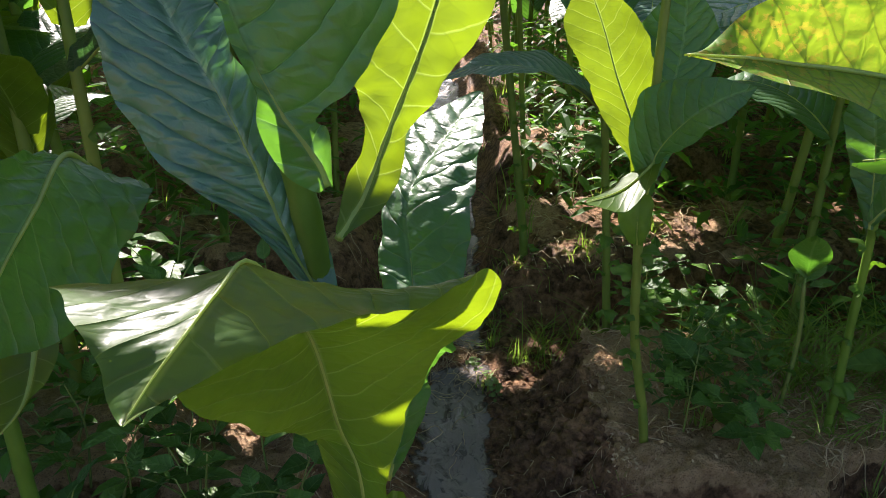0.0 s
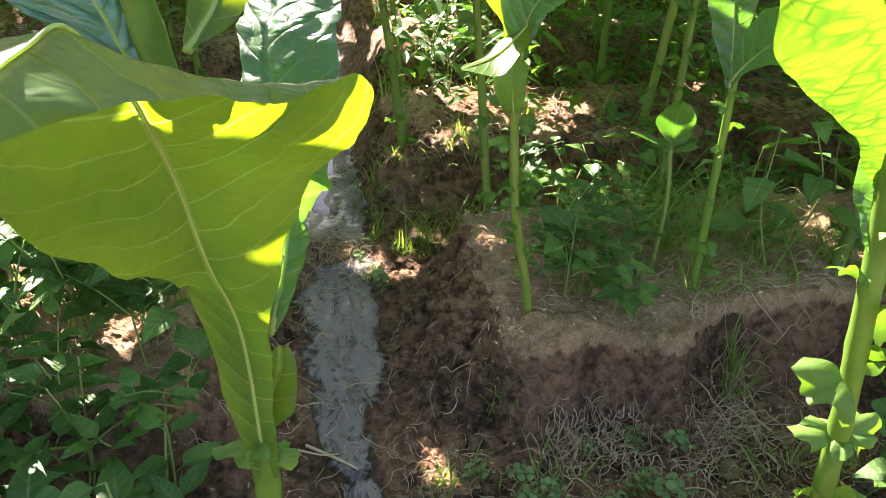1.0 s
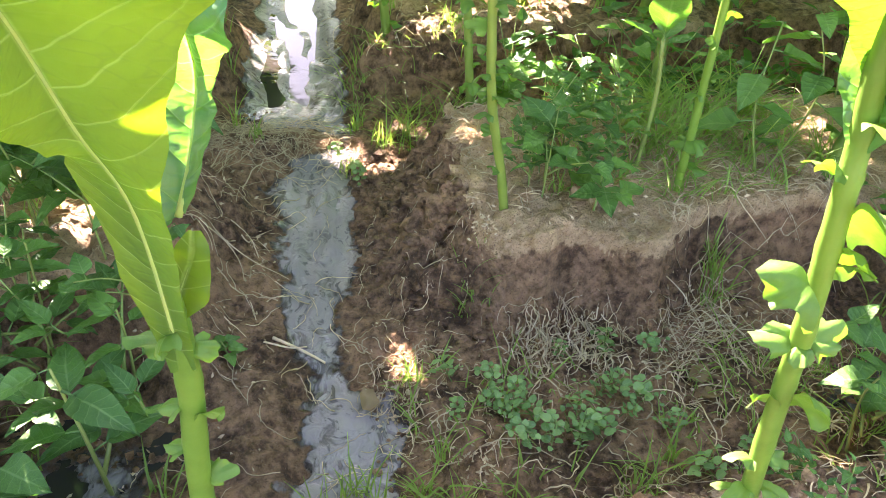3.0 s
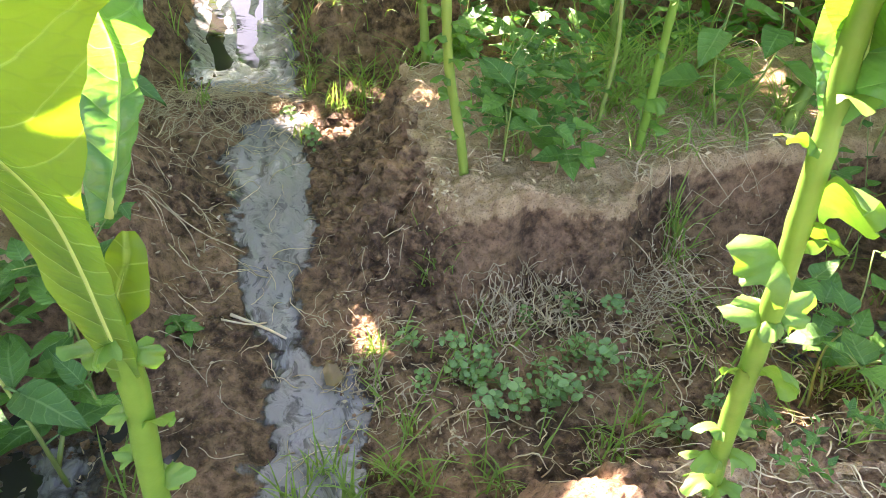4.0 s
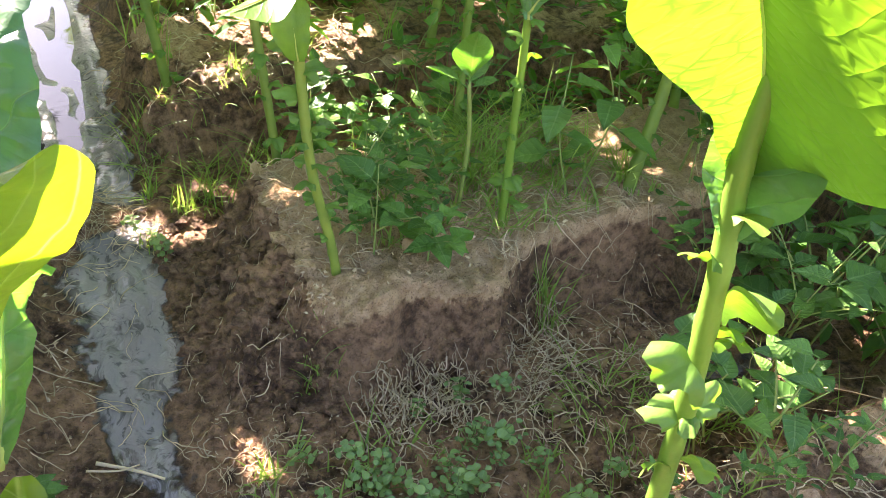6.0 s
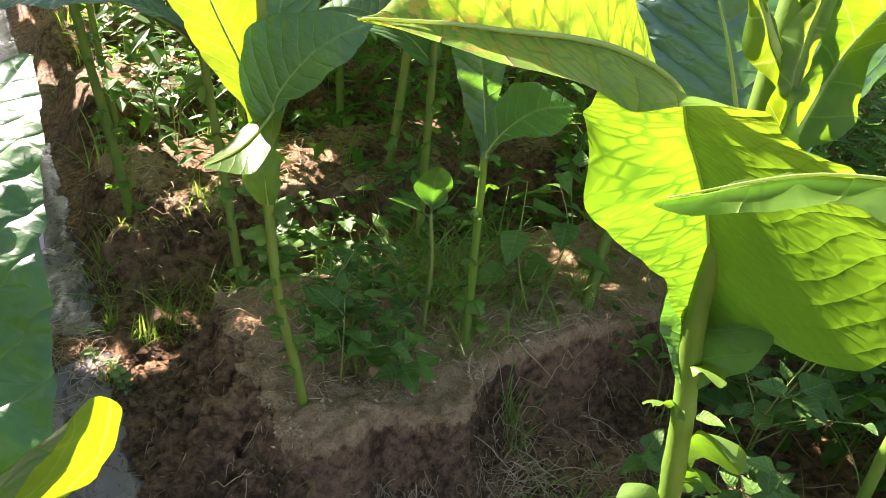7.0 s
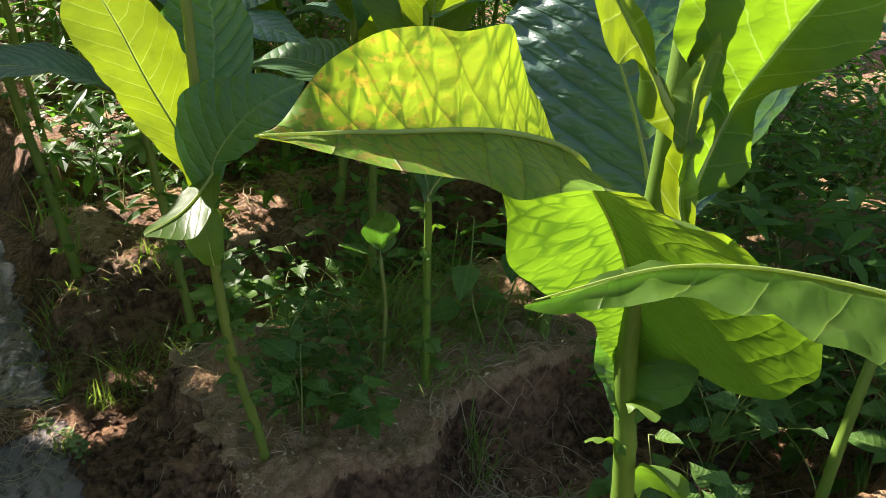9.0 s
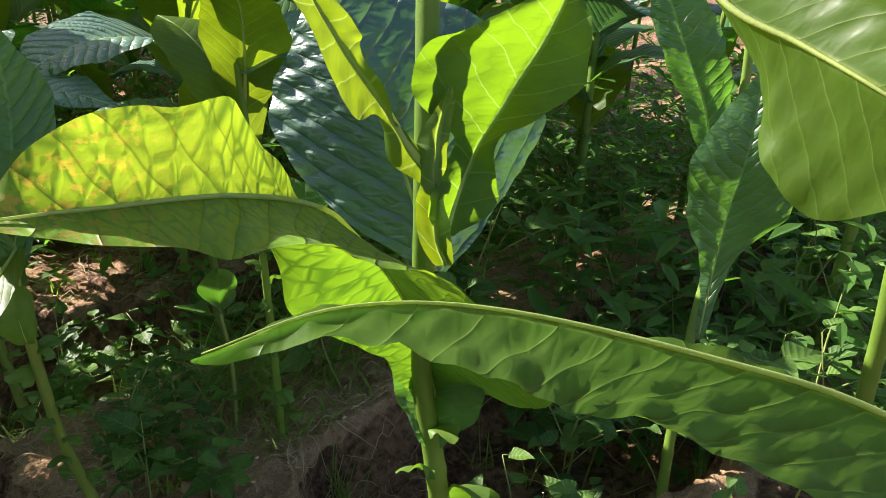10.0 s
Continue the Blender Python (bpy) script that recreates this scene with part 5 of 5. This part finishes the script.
# low clover-like weeds in front of the bed
clover = stand(weed(0.065, 0.0165, 18, 10, ROUND, 420, "low clover-like weed with round pale leaves", branches=5, r=0.0012, pairs=False), 0.31, 0.826, 0)
for x, y in [(0.34, 0.80), (0.28, 0.80), (0.36, 0.76), (0.33, 0.73), (0.40, 0.74), (0.30, 0.77), (0.26, 0.84), (0.47, 0.77), (0.50, 0.80), (0.45, 0.73), (0.52, 0.75), (0.48, 0.71), (0.55, 0.78), (0.42, 0.68), (0.38, 0.70), (0.44, 0.86), (0.53, 0.87), (0.60, 0.86), (0.25, 0.76), (0.57, 0.70), (0.62, 0.60), (0.70, 0.62), (0.115, 1.55), (0.10, 1.60), (0.16, 1.50)]:
    repeat(clover, x + wr.uniform(-0.015, 0.015), y + wr.uniform(-0.015, 0.015), wr.uniform(0, 360), wr.uniform(-35, 35), wr.uniform(0.7, 1.35))


# ---- grass, straw and roots, crumbs of soil: too many to count ----
def strand_set(name, mat, items, label, category, sides=3, flat=False):
    """Many thin curved strands as one object. items: (places, thickness)."""
    verts, faces = [], []
    for pts, r in items:
        n = len(pts)
        start = len(verts)
        if flat:
            d = pts[-1] - pts[0]
            sidev = np.array([-d[1], d[0], 0.0])
            sidev = sidev / (np.linalg.norm(sidev) + 1e-6)
            for i, p in enumerate(pts):
                w = r * (1 - (i / (n - 1)) ** 2.2) + 0.0002
                verts += [p - sidev * w, p + np.array([0, 0, -w * 0.5]), p + sidev * w]
            for i in range(n - 1):
                a = start + 3 * i
                faces += [(a, a + 1, a + 4, a + 3), (a + 1, a + 2, a + 5, a + 4)]
        else:
            v, f = tube_data(pts, np.linspace(r, r * 0.5, n), sides, start)
            verts, faces = verts + v, faces + f
    ob = link(name, mesh_of(name, verts, faces), mat)
    return tagged(ob, label, category, kind="stuff")


gr = random.Random(9)


def tuft(x, y, n, length, lean=0.6, r=0.0016):
    out = []
    for _ in range(n):
        a, ln = gr.uniform(0, 6.28), length * gr.uniform(0.5, 1.15)
        bx, by = x + gr.gauss(0, 0.012), y + gr.gauss(0, 0.012)
        z = ground_z(bx, by) - 0.003
        ou, bend = lean * gr.uniform(0.3, 1.2), gr.uniform(0.2, 0.8)
        pts = [np.array([bx + math.cos(a) * ln * ou * v**1.6, by + math.sin(a) * ln * ou * v**1.6, z + ln * (v - bend * 0.55 * v**2.2)]) for v in np.linspace(0, 1, 6)]
        out.append((pts, r * gr.uniform(0.6, 1.2)))
    return out


items = []
for x, y, n, ln in [(0.064, 0.66, 26, 0.09), (0.10, 0.60, 34, 0.10), (0.16, 0.64, 26, 0.09), (0.02, 0.60, 26, 0.10), (0.20, 0.69, 18, 0.08), (0.29, 1.0, 22, 0.075), (0.31, 0.99, 12, 0.06), (0.20, 0.60, 22, 0.10), (0.31, 0.58, 20, 0.10), (0.50, 0.60, 20, 0.12), (0.56, 0.64, 16, 0.10), (0.80, 1.02, 26, 0.14), (0.78, 0.98, 18, 0.12), (0.17, 0.86, 12, 0.05), (0.115, 1.55, 14, 0.06), (0.20, 1.62, 24, 0.10), (0.28, 1.66, 22, 0.11), (0.15, 1.72, 18, 0.09), (-0.10, 1.66, 16, 0.07)]:
    items += tuft(x, y, n, ln)
for k in range(75):
    items += tuft(gr.uniform(0.1, 1.0), gr.uniform(0.56, 0.88), 5, gr.uniform(0.025, 0.07), 1.2, 0.0017)
for k in range(70):  # round the stems
    items += tuft(gr.uniform(0.68, 1.12), gr.uniform(1.10, 1.5), 9, gr.uniform(0.06, 0.15), 1.5, 0.0018)
for k in range(40):
    items += tuft(gr.uniform(0.44, 0.95), gr.uniform(1.10, 1.48), 7, gr.uniform(0.04, 0.10), 1.4, 0.0016)
for k in range(45):
    items += tuft(gr.uniform(0.12, 0.5), gr.uniform(1.56, 1.95), 7, gr.uniform(0.05, 0.12), 1.5, 0.0016)
for k in range(60):
    items += tuft(-gr.uniform(0.15, 1.2), gr.uniform(0.6, 2.4), 8, gr.uniform(0.05, 0.14), 0.9)
for k in range(110):
    items += tuft(gr.uniform(0.2, 2.6), gr.uniform(1.95, 4.2), 8, gr.uniform(0.06, 0.18), 0.9, 0.002)
for k in range(60):
    items += tuft(gr.uniform(0.7, 2.4), gr.uniform(0.45, 1.0), 7, gr.uniform(0.06, 0.15), 0.9)
strand_set("grass", GRASS, items, "tufts of thin green grass on bare soil", "grass", flat=True)


def wisp(x, y, length, lift, curl, n=8):
    """A dry strand that lies over the ground."""
    a, pts = gr.uniform(0, 6.28), []
    px, py = x, y
    lift_at = gr.uniform(0.2, 0.8)
    for i in range(n):
        v = i / (n - 1)
        g = ground_z(px, py) + 0.002
        z = g + lift * math.exp(-(((v - lift_at) / 0.35) ** 2))
        if pts:
            z = max(g, min(pts[-1][2] + 0.012, max(z, pts[-1][2] - 0.012)))
        pts.append(np.array([px, py, z]))
        a += gr.uniform(-curl, curl)
        px, py = px + math.cos(a) * length / n, py + math.sin(a) * length / n
    return pts


items = []
def heap(n, x0, x1, y0, y1, length, lift, curl, r):
    for _ in range(n):
        pts = wisp(gr.uniform(x0, x1), gr.uniform(y0, y1), length * gr.uniform(0.4, 1.2), lift * gr.random(), curl)
        heights = [p[2] for p in pts]
        if max(heights) - min(heights) < gr.uniform(0.02, 0.12):  # few strands hang straight down a face
            items.append((pts, r * gr.uniform(0.5, 1.2)))
heap(40, 0.26, 0.64, 0.76, 0.88, 0.08, 0.04, 1.5, 0.0012)
heap(110, 0.18, 0.85, 0.56, 0.86, 0.11, 0.02, 0.9, 0.0015)
heap(60, 0.6, 1.0, 0.78, 0.92, 0.10, 0.05, 1.5, 0.0011)
heap(70, -0.05, 0.25, 0.9, 1.6, 0.09, 0.02, 0.6, 0.0012)
heap(130, 0.34, 0.66, 1.08, 1.50, 0.09, 0.012, 0.5, 0.0014)
heap(320, 0.62, 1.15, 1.07, 1.5, 0.11, 0.03, 0.5, 0.0013)
heap(90, -0.34, -0.12, 1.05, 1.55, 0.16, 0.04, 0.35, 0.0016)
heap(90, -0.26, 0.02, 1.60, 1.76, 0.12, 0.02, 0.5, 0.001)
heap(60, -0.3, 0.3, 0.55, 0.95, 0.08, 0.01, 0.6, 0.0012)
heap(150, 0.1, 0.9, 1.85, 2.5, 0.13, 0.03, 0.5, 0.0016)
heap(150, -1.2, -0.2, 0.7, 2.4, 0.13, 0.04, 0.5, 0.0016)
heap(140, 0.9, 2.4, 0.4, 1.6, 0.16, 0.06, 0.5, 0.0016)
heap(220, 0.45, 0.95, 0.33, 0.6, 0.10, 0.02, 0.8, 0.0014)
heap(190, 0.36, 0.54, 0.85, 0.95, 0.08, 0.055, 1.8, 0.0015)  # roots that hang from the face
heap(50, 0.50, 0.70, 0.82, 0.92, 0.09, 0.03, 1.5, 0.0012)
heap(120, 0.68, 0.80, 0.84, 1.04, 0.13, 0.04, 0.5, 0.0012)
heap(50, 0.66, 1.1, 0.98, 1.10, 0.14, 0.03, 0.7, 0.0013)
heap(90, 0.60, 1.05, 0.62, 0.86, 0.09, 0.015, 1.1, 0.0015)
heap(330, -0.24, 0.10, 1.56, 1.80, 0.10, 0.02, 0.6, 0.0009)
heap(90, -0.30, -0.05, 0.9, 1.5, 0.09, 0.015, 0.7, 0.0012)
heap(90, 0.12, 0.32, 0.95, 1.5, 0.07, 0.015, 1.1, 0.0013)
heap(50, 0.32, 0.40, 1.08, 1.5, 0.07, 0.012, 0.7, 0.0013)
heap(90, 0.10, 0.24, 0.72, 0.96, 0.07, 0.02, 0.9, 0.0012)
strand_set("dry_straw", STRAW, items, "dry straw and bare roots strewn over soil", "straw")

# crumbs and clods
verts, faces, crumb_dry = [], [], []
ico = bmesh.new()
bmesh.ops.create_icosphere(ico, subdivisions=1, radius=1.0)
ico.verts.index_update()
iv, jf = np.array([v.co[:] for v in ico.verts]), [[v.index for v in f.verts] for f in ico.faces]
ico.free()
cr = np.random.RandomState(4)
for n, x0, x1, y0, y1, big in [(1500, 0.1, 1.1, 0.55, 1.0, 0.008), (900, 0.12, 0.34, 0.93, 1.6, 0.017), (500, 0.3, 1.1, 0.86, 1.0, 0.012), (600, 0.3, 1.1, 0.98, 1.52, 0.006), (500, -0.35, -0.08, 0.7, 1.9, 0.009), (700, 0.4, 1.2, 0.3, 0.6, 0.016)]:
    xs, ys = cr.uniform(x0, x1, n), cr.uniform(y0, y1, n)
    zs, ds, _ws = ground_parts(xs, ys)
    for x, y, z, dr in zip(xs, ys, zs, ds):
        s = big * cr.uniform(0.25, 1.0) ** 1.8
        v = iv * (1 + 0.28 * cr.randn(len(iv), 1)) * s * [cr.uniform(0.8, 1.4), cr.uniform(0.8, 1.4), 0.75]
        start = len(verts)
        verts += (v + [x, y, z + s * 0.15]).tolist()
        faces += [[start + i for i in f] for f in jf]
        crumb_dry += [float(dr)] * len(iv)
crumbs = link("soil_crumbs", mesh_of("soil_crumbs", verts, faces, smooth_faces=False), SOIL)
crumbs.data.attributes.new("dry", "FLOAT", "POINT").data.foreach_set("value", np.array(crumb_dry, np.float32))
tagged(crumbs, "loose crumbs and clods of brown soil", "soil", kind="stuff")


# chips of dead leaf and straw
verts, faces = [], []
for n, x0, x1, y0, y1 in [(420, 0.1, 1.0, 0.55, 0.95), (300, 0.3, 1.1, 1.0, 1.5), (200, -0.35, -0.05, 0.7, 1.7), (70, 0.11, 0.17, 0.78, 0.86), (60, 0.22, 0.28, 0.64, 0.72), (50, 0.28, 0.34, 1.0, 1.06), (200, 0.1, 0.9, 1.8, 2.5)]:
    xs, ys = cr.uniform(x0, x1, n), cr.uniform(y0, y1, n)
    for x, y, z in zip(xs, ys, ground_parts(xs, ys)[0]):
        a, s, w = cr.uniform(0, 6.28), cr.uniform(0.002, 0.0065), cr.uniform(0.15, 0.5)
        c, d = math.cos(a) * s, math.sin(a) * s
        k, up = len(verts), cr.uniform(0.001, 0.006)
        verts += [(x - c, y - d, z + 0.003), (x - d * w, y + c * w, z + up), (x + c, y + d, z + 0.003 + up), (x + d * w, y - c * w, z + 0.002), (x, y, z + 0.004 + up)]
        faces += [(k, k + 3, k + 4), (k + 3, k + 2, k + 4), (k + 2, k + 1, k + 4), (k + 1, k, k + 4)]
litter = link("leaf_litter", mesh_of("leaf_litter", verts, faces, smooth_faces=False), STRAW)
tagged(litter, "pale chips of dead leaf and straw on soil", "leaf litter", kind="stuff")


# dead leaves and a stick on the ground
def dead_leaf(x, y, s, turn, label="curled dry brown leaf lying on soil"):
    me = small_leaf("dead_leaf", 0.7, 0.8, DEAD, int(abs(x) * 1000), 9, 7, -0.2)
    ob = new("dead_leaf", me)
    for v in me.vertices:
        v.co.z += 0.25 * abs(v.co.y) + 0.08 * math.sin(v.co.x * 11 + v.co.y * 7)
    ob.matrix_basis = pose(x, y, ground_z(x, y) + 0.006, 15, -10, turn) @ Matrix.Diagonal((s, s, s, 1))
    return tagged(ob, label, "dead leaf", "dead leaves")


for x, y, s, a in [(0.66, 0.79, 0.05, 40), (0.70, 0.76, 0.045, 200), (0.48, 1.06, 0.055, 20), (0.10, 0.80, 0.05, 100), (1.05, 0.60, 0.05, 60), (0.80, 0.85, 0.04, 10), (0.98, 1.10, 0.05, 140)]:
    dead_leaf(x, y, s, a)
for pts, r in (([(-0.06, 0.99), (-0.01, 0.965), (0.03, 0.93)], 0.0035), ([(-0.075, 0.975), (-0.03, 0.965), (0.0, 0.97)], 0.002)):
    P = glide([(x, y, ground_z(x, y) + 0.006) for x, y in pts], 10)
    _v, _f = tube_data(P, np.linspace(r, r * 0.6, 10), 7, wob=0.1)
    tagged(link("stick", mesh_of("stick", _v, _f), STRAW), "short dry stick lying in mud", "stick", "sticks")


# ---- far growth behind the rows ----
verts, faces = [], []
fr = np.random.RandomState(8)
def thicket(n, x0, x1, y0, y1, h):
    x, y = fr.uniform(x0, x1, n), fr.uniform(y0, y1, n)
    z = h * fr.uniform(0, 1, n) ** 1.3 + ground_parts(x, y)[0] + 0.02
    for px, py, pz in zip(x, y, z):
        s = fr.uniform(0.02, 0.055)
        a, t = fr.uniform(0, 6.28), fr.uniform(-0.6, 0.5)
        d = np.array([math.cos(a) * math.cos(t), math.sin(a) * math.cos(t), math.sin(t)])
        w = np.cross(d, [0, 0, 1.0])
        w = w / (np.linalg.norm(w) + 1e-6) * 0.32
        p, k = np.array([px, py, pz]), len(verts)
        verts.extend([p - d * s, p + (w - d * 0.3) * s + [0, 0, s * 0.1], p + (w * 0.9 + d * 0.4) * s + [0, 0, s * 0.1], p + d * s * 1.1 - [0, 0, s * 0.15], p + (-w * 0.9 + d * 0.4) * s + [0, 0, s * 0.1], p + (-w - d * 0.3) * s + [0, 0, s * 0.1], p + d * s * 0.3])
        faces.extend([(k, k + 1, k + 6), (k + 1, k + 2, k + 6), (k + 2, k + 3, k + 6), (k + 3, k + 4, k + 6), (k + 4, k + 5, k + 6), (k + 5, k, k + 6)])
thicket(9000, 0.35, 4.5, 2.0, 5.5, 0.45)
thicket(5000, -4.5, -0.3, 2.0, 5.5, 0.45)
thicket(5000, 1.3, 4.5, 0.0, 2.0, 0.6)
thicket(3500, -3.0, -0.6, 0.3, 2.0, 0.35)
thicket(7000, 0.6, 9.0, 5.5, 13.0, 0.8)
thicket(7000, -9.0, -0.5, 5.5, 13.0, 0.8)
undergrowth = link("undergrowth", mesh_of("undergrowth", verts, faces, smooth_faces=False), FAR_LEAF)
tagged(undergrowth, "dense dark undergrowth of small leaves between rows", "undergrowth", kind="stuff")
